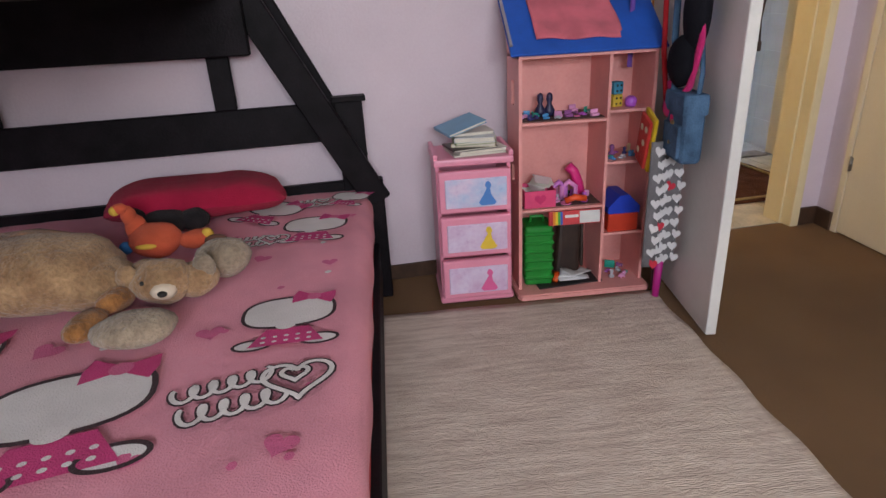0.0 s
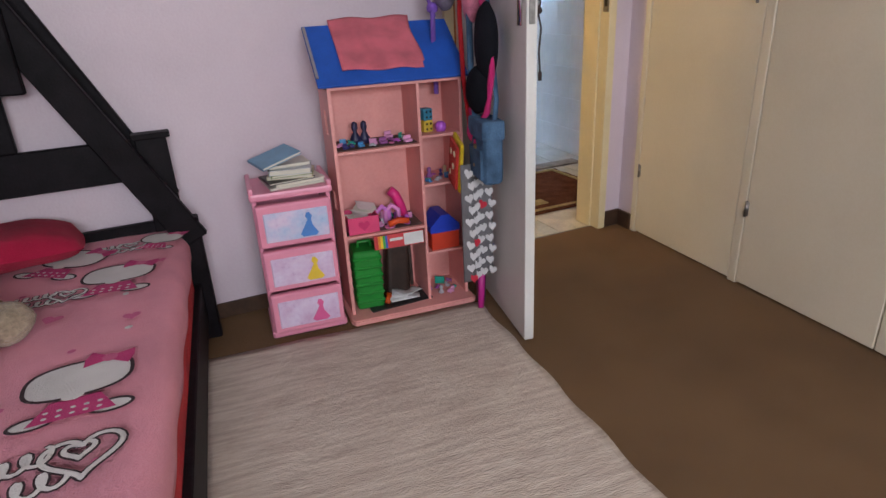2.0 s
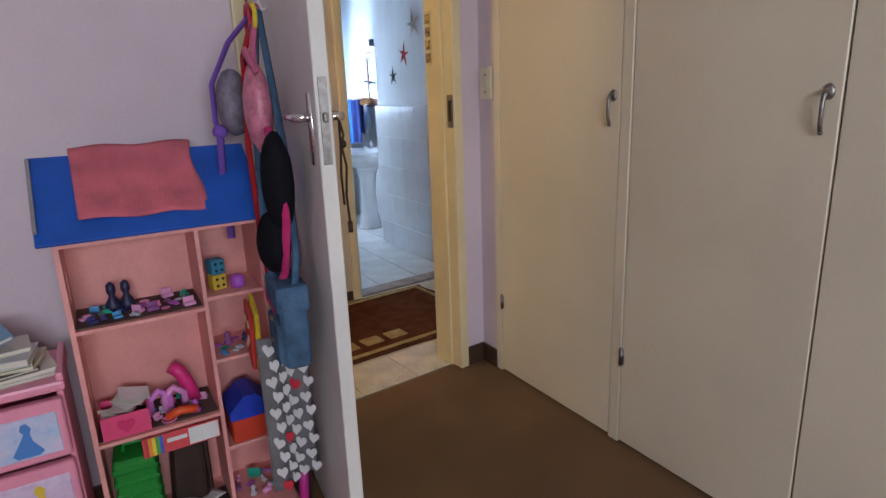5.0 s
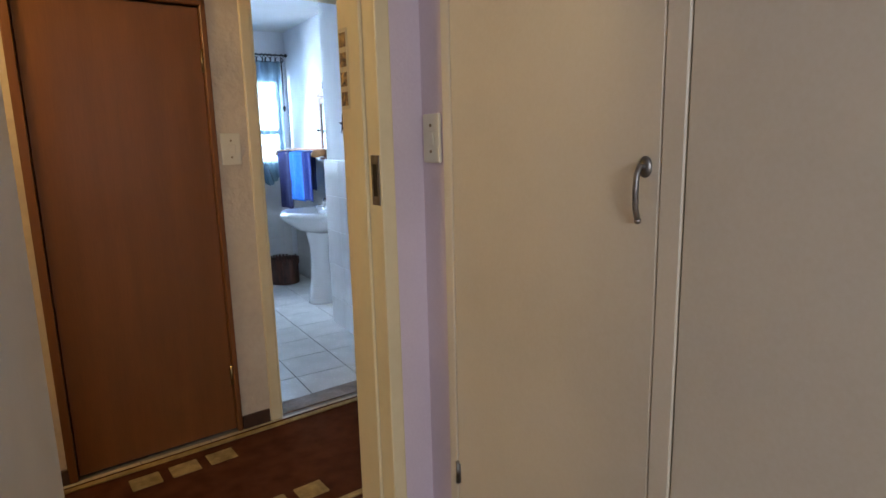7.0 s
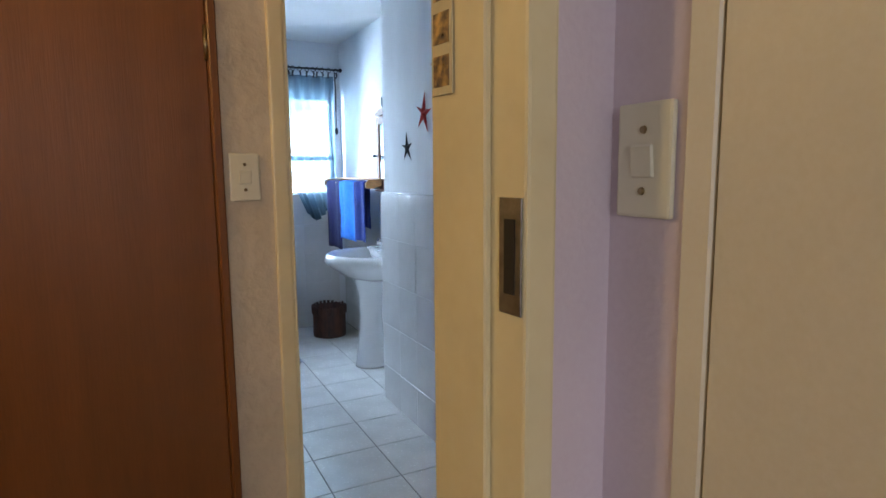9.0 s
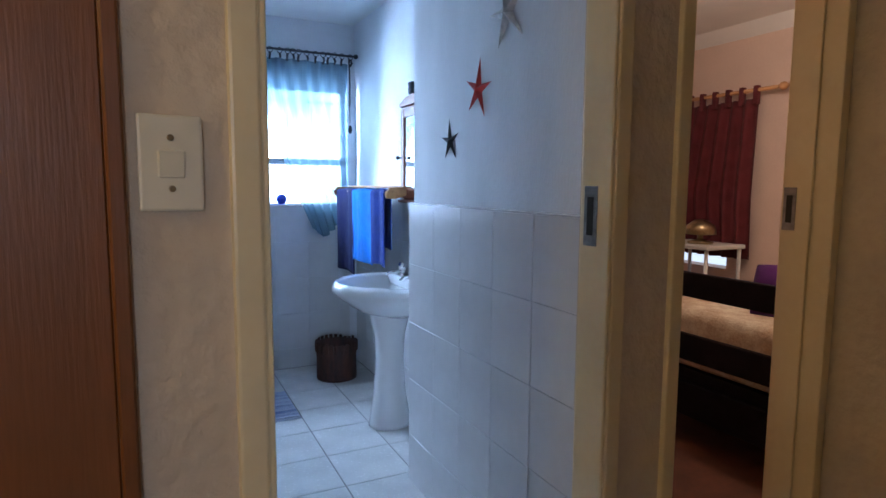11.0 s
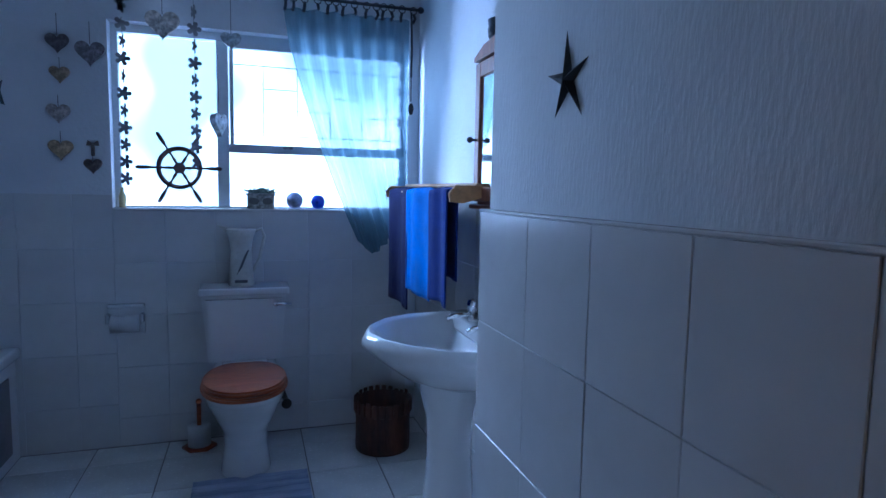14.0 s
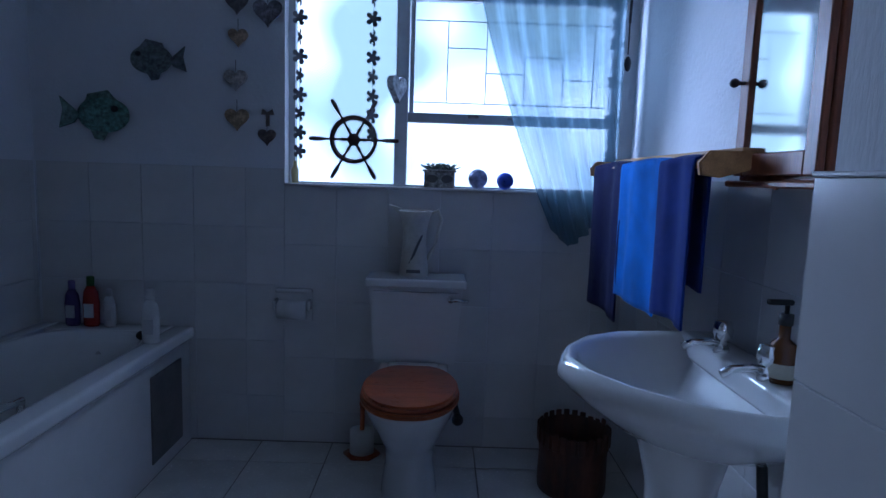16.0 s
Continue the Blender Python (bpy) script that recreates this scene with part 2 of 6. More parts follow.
structure("wall_bedroom_south", Shape().box(-1.3, -1.75, 0, -0.1, -1.6, CEIL).box(1.9, -1.75, 0, 3.75, -1.6, CEIL).box(-0.1, -1.75, 0, 1.9, -1.6, 0.9).box(-0.1, -1.75, 2.3, 1.9, -1.6, CEIL), PINKWALL, "pale pink painted wall with a window")
structure("ceiling_bedroom", Shape().box(-1.3, -1.75, CEIL, 3.86, 3.95, CEIL + 0.1), WHITE, "plain white painted bedroom ceiling", "ceiling")
structure("baseboard_bedroom", Shape().box(-1.4, 3.695, 0, 1.93, 3.709, 0.075, 0.003).box(2.962, 3.695, 0, 3.075, 3.709, 0.1, 0.003), SKIRT, "dark brown stained skirting board along the wall", "baseboard", SKEW)
structure("baseboard_return", Shape().box(3.064, 3.585, 0, 3.079, 3.698, 0.1, 0.003), SKIRT, "short dark brown skirting board beside the cupboard", "baseboard")


def door_frame(name, x0, x1, y0, y1, m, label, mate=CREAM, top=2.06, rebate=0.012, flip=False):
    """A pressed steel frame: two jambs and a head, each with a stop bead."""
    s = Shape()
    for xa, xb, xs in ((x0 - 0.05, x0, x0 + rebate), (x1, x1 + 0.05, x1 - rebate)):
        s.box(xa, y0, 0, xb, y1, top + 0.05, 0.006, seg=2)
        s.box(min(xb if xs > xb else xs, xs), y0 + (0.003 if flip else 0.07), 0, max(xa if xs < xa else xs, xs), y1 - (0.09 if flip else 0.0), top, 0.003)
    s.box(x0 - 0.05, y0 + 0.001, top, x1 + 0.05, y1 - 0.001, top + 0.05, 0.006, seg=2)
    return structure(name, s, mate, label, "door frame", m)


door_frame("door_1_frame", 1.98, 2.91, 3.69, 3.89, SKEW, "cream painted steel door frame of the bedroom")
# hall, turned with the bedroom's north wall
structure("floor_hall", Shape().box(-0.6, 3.73, -0.1, 5.3, 5.2, -0.004), GROUT, "grouted bed of the beige tiled hall floor", "floor", SKEW)
structure("wall_hall_north", Shape().box(-0.6, 5.04, 0, 2.13, 5.19, CEIL).box(2.13, 5.04, 2.04, 2.85, 5.19, CEIL).box(2.85, 5.04, 0, 3.01, 5.19, CEIL).box(3.01, 5.04, 2.19, 3.943, 5.19, CEIL).box(3.943, 5.04, 0, 4.14, 5.19, CEIL).box(4.14, 5.04, 2.19, 5.0, 5.19, CEIL), HALLWALL, "uneven cream plaster wall along the hall", m=SKEW)
structure("wall_hall_ends", Shape().box(-0.75, 3.72, 0, -0.6, 5.2, CEIL).box(5.0, 3.72, 0, 5.15, 5.2, CEIL).box(3.8, 3.72, 0, 5.0, 3.87, CEIL), HALLWALL, "cream plaster end walls of the hall", m=SKEW)
structure("ceiling_hall", Shape().box(-0.75, 3.87, CEIL + 0.002, 5.15, 5.2, CEIL + 0.1), WHITE, "plain white painted hall ceiling", "ceiling", SKEW)
structure("baseboard_hall", Shape().box(2.86, 5.024, 0, 3.0, 5.039, 0.07, 0.003).box(-0.6, 5.024, 0, 2.12, 5.039, 0.07, 0.003), SKIRT, "dark brown skirting board in the hall", "baseboard", SKEW)
door_frame("door_2_frame", 3.058, 3.893, 5.025, 5.14, SKEW, "cream painted steel door frame of the bathroom", CREAM, 2.14, 0.012, True)
door_frame("door_3_frame", 4.17, 4.945, 5.025, 5.195, SKEW, "cream painted steel door frame of the far bedroom", CREAM, 2.14, 0.012)
structure("trim_wood_door", Shape().box(2.10, 5.022, 0, 2.135, 5.06, 2.07, 0.004).box(2.832, 5.022, 0, 2.857, 5.06, 2.07, 0.004).box(2.10, 5.022, 2.035, 2.857, 5.06, 2.07, 0.004), TIMBER, "brown varnished timber architrave round the hall door", "trim", SKEW)
# bathroom
TT = 1.29
structure("floor_bathroom", Shape().box(1.3, 5.1, -0.1, 4.3, 8.5, -0.004), GROUT, "grouted bed of the white tiled bathroom floor", "floor")
structure("wall_bathroom_west", Shape().box(1.32, 5.0, 0, 1.47, 8.56, CEIL), BATHWALL, "white painted bathroom wall, tiled below")
wall_bn = structure("wall_bathroom_north", Shape().box(1.47, 8.413, 0, 2.60, 8.57, CEIL).box(4.10, 8.413, 0, 4.32, 8.57, CEIL).box(2.60, 8.413, 0, 4.10, 8.57, 1.215).box(2.60, 8.413, 2.13, 4.10, 8.57, CEIL), BATHWALL, "white painted wall with the bathroom window, tiled below")
wall_be = structure("wall_bathroom_east", Shape().box(3.812, 5.215, 0, 3.90, 6.467, CEIL).box(3.79, 5.215, 0, 3.813, 6.465, TT - 0.004).box(3.90, 6.33, 0, 4.16, 6.467, CEIL), STUCCO, "ribbed white plaster wall, tiled below")
wall_br = structure("wall_bathroom_recess", Shape().box(4.158, 6.33, 0, 4.32, 8.413, CEIL), BATHWALL, "white painted wall behind the wash basin, tiled below")
structure("wall_bathroom_south", Shape().box(1.45, 5.192, 0, 2.98, 5.26, CEIL), BATHWALL, "white painted bathroom wall beside the door", m=SKEW)
structure("ceiling_bathroom", Shape().box(1.3, 5.15, CEIL + 0.004, 4.32, 8.57, CEIL + 0.1), WHITE, "plain white painted bathroom ceiling", "ceiling")
structure("sill_threshold", Shape().box(3.04, 5.06, -0.02, 3.86, 5.2, 0.004, 0.002), mat("grey_brown_threshold", (0.3, 0.24, 0.2), 0.6, vary=0.15, scale=10), "narrow grey-brown threshold strip under the bathroom door", "trim", SKEW)
# far room
structure("floor_far_room", Shape().box(3.9, 5.26, -0.1, 4.33, 6.3, -0.002).box(4.33, 5.26, -0.1, 6.9, 8.3, -0.002), mat("red_brown_floor", (0.16, 0.06, 0.035), 0.5, vary=0.15, scale=6), "red-brown floor of the far bedroom", "floor")
structure("wall_far_room", Shape().box(6.7, 5.0, 0, 6.86, 7.12, CEIL).box(6.7, 7.9, 0, 6.86, 8.3, CEIL).box(6.7, 7.12, 0, 6.86, 7.9, 0.75).box(6.7, 7.12, 1.95, 6.86, 7.9, CEIL).box(4.33, 8.3, 0, 6.86, 8.4, CEIL).box(4.9, 5.0, 0, 6.7, 5.15, CEIL).box(3.905, 5.3, 0, 3.98, 6.33, CEIL).box(4.325, 6.33, 0, 4.4, 8.3, CEIL).box(3.98, 6.25, 0, 4.4, 6.329, CEIL), mat("peach_wall_paint", (0.70, 0.55, 0.46), 0.75, vary=0.04, scale=2, bump=0.1), "peach painted walls of the far bedroom")
structure("ceiling_far_room", Shape().box(4.33, 5.3, CEIL - 0.002, 6.86, 8.4, CEIL + 0.1), WHITE, "white far bedroom ceiling", "ceiling")
structure("trim_cornice", Shape().prism([(0, 0), (0.09, 0), (0.07, -0.02), (0.02, -0.07), (0, -0.09)], 3.2, Matrix.Translation((6.699, 8.3, CEIL - 0.003)) @ Matrix(((-1, 0, 0, 0), (0, 0, -1, 0), (0, 1, 0, 0), (0, 0, 0, 1)))), WHITE, "white plaster cornice under the ceiling", "trim")

# backdrops of daylight outside the windows
def backdrop(name, x0, y0, z0, x1, y1, z1, strength, cols, scale):
    m = bpy.data.materials.new(name)
    m.use_nodes = True
    nt = m.node_tree
    nt.nodes.clear()
    N, L = nt.nodes.new, nt.links.new
    out, em, no, cr, tc = N("ShaderNodeOutputMaterial"), N("ShaderNodeEmission"), N("ShaderNodeTexNoise"), N("ShaderNodeValToRGB"), N("ShaderNodeTexCoord")
    no.inputs["Scale"].default_value, no.inputs["Detail"].default_value = scale, 1.5
    cr.color_ramp.elements[0].position, cr.color_ramp.elements[1].position = 0.42, 0.66
    cr.color_ramp.elements[0].color, cr.color_ramp.elements[1].color = (*cols[0], 1), (*cols[2], 1)
    e = cr.color_ramp.elements.new(0.52)
    e.color = (*cols[1], 1)
    em.inputs[1].default_value = strength
    L(tc.outputs["Object"], no.inputs[0]), L(no.outputs[0], cr.inputs[0]), L(cr.outputs[0], em.inputs[0]), L(em.outputs[0], out.inputs[0])
    return structure(name, Shape().box(x0, y0, z0, x1, y1, z1), m, "bright hazy daylight outside the window", "backdrop")


backdrop("backdrop_garden", 0.9, 9.7, -0.3, 6.2, 9.74, 4.2, OUTSIDE, ((0.20, 0.29, 0.33), (0.42, 0.56, 0.72), (0.75, 0.86, 1.0)), 1.3)
backdrop("backdrop_street", 7.6, 5.5, 0.0, 7.64, 9.4, 3.0, 2.0, ((0.8, 0.85, 0.9), (0.9, 0.95, 1.0), (1.0, 1.0, 1.0)), 1.0)

# ---- bedroom things ----
def cupboard_door(y0, y1, handle_y, hinge_y, name_label):
    door = thing("cupboard_door", pose(3.08, (y0 + y1) / 2, 0), name_label, "cupboard door", "built-in cupboard doors")
    w = (y1 - y0) / 2
    Shape().box(-0.004, -w + 0.003, 0.012, 0.02, w - 0.003, 2.42, 0.003).done("panel", CUPB, door)
    if handle_y is not None:
        h = handle_y - (y0 + y1) / 2
        hs = Shape()
        hs.lathe([(0.021, 0), (0.021, 0.004), (0.012, 0.008)], Matrix.Translation((-0.004, h, 1.365)) @ Matrix.Rotation(radians(-90), 4, "Y"), 16, 1.0, 0.7)
        hs.tube([(-0.006, h, 1.365), (-0.022, h, 1.367), (-0.03, h, 1.352), (-0.032, h, 1.32), (-0.028, h + 0.002, 1.285), (-0.018, h + 0.004, 1.262)], 0.006, 8)
        hs.ball((-0.018, h + 0.004, 1.261), 0.007)
        hs.done("handle", STEEL, door, True)["label"] = "curved chrome drop handle"
    k = hinge_y - (y0 + y1) / 2
    for z in (0.34, 1.95):
        Shape().cyl((-0.008, k, z), (-0.008, k, z + 0.075), 0.006).box(-0.006, k - 0.012, z + 0.005, -0.003, k + 0.012, z + 0.07).done("hinge", STEEL, door, True)
    return door


structure("cupboard_frame", Shape().box(3.074, 3.545, 0, 3.13, 3.588, CEIL, 0.003).box(3.074, 2.765, 0, 3.13, 2.815, CEIL, 0.003).box(3.074, 1.33, 0, 3.13, 1.38, CEIL, 0.003).box(3.074, -0.1, 0, 3.13, -0.05, CEIL, 0.003).box(3.076, -1.6, 2.43, 3.13, 3.545, CEIL, 0.002).box(3.11, -1.6, 0, 3.7, 3.58, 2.5), CUPB, "cream painted frame of the built-in cupboards", "cupboard frame")
cupboard_door(2.815, 3.545, 2.85, 3.54, "cream painted flush cupboard door with curved handle")
cupboard_door(2.08, 2.765, 2.115, 2.76, "cream painted flush cupboard door, closed")
cupboard_door(1.38, 2.08, 1.44, 1.385, "cream painted flush cupboard door, closed")
cupboard_door(0.64, 1.33, 0.68, 1.325, "cream painted flush cupboard door, closed")
cupboard_door(-0.05, 0.64, 0.6, -0.045, "cream painted flush cupboard door, closed")


def wall_switch(m, label):
    sw = thing("light_switch", m @ Matrix.Scale(1.08, 4), label, "light switch", "light switches")
    Shape().box(-0.043, -0.009, -0.068, 0.043, 0, 0.068, 0.005, seg=2).done("plate", SWITCH, sw)
    Shape().box(-0.018, -0.013, -0.020, 0.018, -0.008, 0.020, 0.003, Matrix.Rotation(radians(5), 4, "X")).done("rocker", SWITCH, sw)
    for z in (-0.036, 0.036):
        Shape().lathe([(0.005, 0), (0.004, 0.003)], Matrix.Translation((0, -0.009, z)) @ Matrix.Rotation(radians(90), 4, "X"), 10).done("screw", BRASS, sw)
    return sw


wall_switch(pose(3.079, 3.648, 1.43, 0, 0, -90), "cream plastic light switch on the pink wall return")
wall_switch(SKEW @ pose(2.92, 5.037, 1.405), "cream plastic light switch on the hall wall")


def strike(m, label):
    p = thing("strike_plate", m, label, "strike plate", "strike plates")
    Shape().box(-0.003, -0.022, -0.075, 0.0, 0.022, 0.075, 0.001).done("plate", STEEL, p)
    # The slot is a raised black box: its shade is put into the colour.
    Shape().box(-0.0045, -0.010, -0.048, -0.0025, 0.010, 0.048).done("slot_shade", BLACK, p)
    return p


strike(SKEW @ pose(2.909, 3.718, 1.31), "worn steel strike plate in the door frame")
strike(SKEW @ pose(3.892, 5.10, 1.30), "worn steel strike plate in the bathroom frame")
strike(SKEW @ pose(4.932, 5.165, 1.30), "steel strike plate in the far door frame")


def photo_strip(m):
    p = thing("photo_strip", m, "strip of four small yellow photographs on the frame", "photo strip")
    Shape().box(-0.002, -0.026, -0.12, 0, 0.026, 0.12).done("backing", plain("cream_card", (0.62, 0.55, 0.36)), p)
    for i in range(4):
        z = 0.086 - i * 0.058
        Shape().box(-0.0035, -0.019, z - 0.021, -0.0015, 0.019, z + 0.021).done("photo", mat("photo_%d" % i, (0.34, 0.22, 0.08), 0.3, vary=0.5, scale=40 + i * 9, second=(0.03, 0.03, 0.05)), p)
    return p


photo_strip(SKEW @ pose(2.896, 3.855, 1.645))


def lever_lock(parent, x, z, side, edge=True):
    """Lever handle, long back plate on one face of a leaf whose faces lie at y = 0 and 0.04; the free edge is at x."""
    sgn = -1 if side < 0 else 1
    y = 0.0 if side < 0 else 0.04
    s = Shape().box(x - 0.075, min(y, y + sgn * 0.006), z - 0.12, x - 0.035, max(y, y + sgn * 0.006), z + 0.06, 0.002)
    s.cyl((x - 0.055, y, z), (x - 0.055, y + sgn * 0.042, z), 0.011)
    s.tube([(x - 0.055, y + sgn * 0.036, z), (x - 0.075, y + sgn * 0.042, z), (x - 0.12, y + sgn * 0.042, z + 0.002), (x - 0.165, y + sgn * 0.038, z)], 0.010, 10)
    s.done("handle", CHROME, parent, True)["label"] = "chrome lever handle on a long plate"


def room_door(name, m, width, label, z=1.31, mate=DOORWHITE):
    d = thing(name, m, label, "door", "", "structure")
    Shape().box(0, 0, 0.012, width, 0.04, 2.04, 0.003).done("leaf", mate, d)
    lever_lock(d, width, z, -1)
    lever_lock(d, width, z, 1)
    Shape().box(width - 0.001, 0.009, z - 0.115, width + 0.002, 0.031, z + 0.095, 0.001).done("lock_plate", STEEL, d)
    Shape().box(width + 0.001, 0.014, z - 0.012, width + 0.010, 0.026, z + 0.012, 0.003).box(width + 0.0015, 0.014, z - 0.075, width + 0.003, 0.026, z - 0.045).done("latch", STEEL, d)
    return d


# hinge of the bedroom door, its free end and turn
HX, HY, EX, EY = 1.995, 3.585, 1.905, 2.69
leaf_w = math.hypot(EX - HX, EY - HY)
LEAF = Matrix.Translation((HX, HY, 0)) @ Matrix.Rotation(math.atan2(EY - HY, EX - HX), 4, "Z")
room_door("door_1", LEAF, leaf_w, "white painted flush door standing open, hung with bags", 1.35)
room_door("door_2", pose(2.885, 5.21, 0, 0, 0, 90.5), 0.79, "white painted bathroom door standing open")
wd = thing("door_3", SKEW @ pose(2.14, 5.05, 0), "closed varnished brown timber door in the hall", "door", "", "structure")
Shape().box(0, 0, 0.01, 0.692, 0.04, 2.03, 0.003).done("leaf", TIMBER, wd)
for z in (0.25, 1.75):
    Shape().cyl((0.688, -0.012, z), (0.688, -0.012, z + 0.1), 0.007).done("hinge", BRASS, wd, True)

# lanyard with keys on the inner handle of the bedroom door
ln = thing("key_lanyard", LEAF @ Matrix.Translation((0, 0, 1.34)) @ Matrix.Diagonal((1, 1, 0.68, 1)) @ Matrix.Translation((0, 0, -1.30)), "dark cord with a tassel hanging from the handle", "lanyard")
lx = leaf_w - 0.10
Shape().tube([(lx, 0.082, 1.30), (lx + 0.004, 0.09, 1.24), (lx - 0.01, 0.086, 1.2), (lx + 0.012, 0.09, 1.12), (lx + 0.004, 0.086, 1.0), (lx + 0.012, 0.088, 0.9)], 0.0035).tube([(lx, 0.082, 1.30), (lx - 0.012, 0.085, 1.2), (lx - 0.03, 0.085, 1.08), (lx - 0.02, 0.085, 0.96)], 0.0035).ball((lx, 0.088, 1.205), 0.018, 1, 0.5, 1).cyl((lx + 0.012, 0.088, 0.9), (lx + 0.012, 0.088, 0.855), 0.007).done("cord", plain("dark_cord", (0.04, 0.02, 0.012), 0.8), ln, True)


def rug(name, x0, y0, x1, y1, m, mate, label, wave=0.004):
    def fn(u, v):
        return Vector((x0 + (x1 - x0) * u + 0.006 * math.sin(v * 31 + 2) * (u < 0.01 or u > 0.99), y0 + (y1 - y0) * v, 0.004 + 0.004 * noise.noise(Vector((u * 5, v * 5, 1))) + wave))
    ob = Shape().sheet(fn, 40, 40, 0.007).done(name, mate, None, True, m)
    return tagged(ob, label, "rug")


RAG = mat("woven_rag_rug", (0.66, 0.57, 0.49), 0.95, vary=0.14, scale=5, bump=0.9, bscale=34, stretch=(1.0, 9.0, 1), second=(0.55, 0.44, 0.37), spec=0.1)
rug("woven_rug", 0.66, 1.45, 1.875, 3.09, pose(0, 0, 0.002), RAG, "pale beige woven rag rug with ribbed stripes")


def drawer_tower():
    d = thing("drawer_tower", pose(1.095, 3.13, 0), "pink plastic three-drawer tower with picture fronts", "drawer unit")
    w, dp, h = 0.155, 0.27, 0.66
    s = Shape()
    for x in (-w, w - 0.018):
        s.box(x, 0.02, 0.03, x + 0.018, dp, h - 0.02, 0.006, seg=2)
    s.box(-w, dp - 0.012, 0.03, w, dp, h - 0.02).box(-w - 0.008, -0.005, h - 0.03, w + 0.008, dp + 0.004, h, 0.009, seg=2)
    for x in (-w - 0.008, w - 0.012):
        s.box(x, 0, h - 0.004, x + 0.02, dp, h + 0.022, 0.008, seg=2)
    s.box(-w - 0.006, 0.0, 0.015, w + 0.006, dp, 0.05, 0.008)
    s.done("body", PINKPLASTIC, d)
    cols = ((0.08, 0.24, 0.62), (0.82, 0.58, 0.05), (0.72, 0.12, 0.32))
    for i in range(3):
        z0 = 0.435 - i * 0.195
        Shape().box(-w + 0.006, -0.016, z0, w - 0.006, 0.02, z0 + 0.178, 0.012, seg=3).done("drawer_front", PINKPLASTIC, d)
        Shape().box(-w + 0.032, -0.0195, z0 + 0.022, w - 0.024, -0.012, z0 + 0.145, 0.004).done("picture_panel", mat("pale_pictured_plastic_%d" % i, (0.66, 0.56, 0.72), 0.3, vary=0.1, scale=14, second=(0.62, 0.42, 0.62) if i else (0.42, 0.56, 0.78)), d)
        fig = [(-0.010, 0), (0.04, 0), (0.052, 0.01), (0.03, 0.045), (0.026, 0.07), (0.032, 0.084), (0.022, 0.1), (0.010, 0.1), (0.004, 0.084), (0.012, 0.07), (-0.002, 0.045), (-0.022, 0.012)]
        Shape().prism(fig, 0.0015, Matrix.Translation((0.035, -0.0195, z0 + 0.03)) @ Matrix.Rotation(radians(90), 4, "X")).done("motif", plain("motif_%d" % i, cols[i]), d)
    for x in (-0.13, 0.13):
        for y in (0.04, 0.23):
            Shape().cyl((x - 0.008, y, 0.016), (x + 0.008, y, 0.016), 0.0155).done("castor", BLACK, d, True)
    return d


drawer_tower()
bx = random.Random(5)
BOOKS = [((0.70, 0.66, 0.6), 0.27, 0.2, 0.008), ((0.74, 0.7, 0.62), 0.25, 0.19, 0.012), ((0.10, 0.09, 0.08), 0.23, 0.17, 0.008), ((0.66, 0.6, 0.4), 0.22, 0.16, 0.014), ((0.25, 0.32, 0.12), 0.2, 0.15, 0.01), ((0.6, 0.62, 0.64), 0.2, 0.15, 0.02), ((0.62, 0.58, 0.5), 0.2, 0.14, 0.012)]


def book(m, w, dp, t, col, label):
    b = thing("book", m, label, "book", "pile of books")
    c = plain("book_cover_%.2f_%.2f" % (col[0], col[2]), col)
    Shape().box(-w / 2, -dp / 2, 0, w / 2, dp / 2, 0.0015).box(-w / 2, -dp / 2, t - 0.0015, w / 2, dp / 2, t).box(-w / 2 - 0.001, -dp / 2, 0, -w / 2 + 0.002, dp / 2, t).done("cover", c, b)
    Shape().box(-w / 2 + 0.003, -dp / 2 + 0.004, 0.0015, w / 2 - 0.004, dp / 2 - 0.004, t - 0.0015).done("pages", mat("paper_edge", (0.72, 0.68, 0.58), 0.9, vary=0.1, scale=300, stretch=(0.1, 0.1, 8)), b)
    return b


zz = 0.661
for col, w, dp, t in BOOKS:
    book(pose(1.11 + bx.uniform(-0.015, 0.02), 3.24 + bx.uniform(-0.02, 0.02), zz, 0, 0, bx.uniform(-14, 14)), w * 0.82, dp * 0.9, t, col, "thin worn book lying in the pile")
    zz += t + 0.0005
book(pose(1.06, 3.24, zz + 0.02, 4, -14, 18), 0.17, 0.15, 0.012, (0.16, 0.34, 0.50), "blue picture book tilted on the pile")


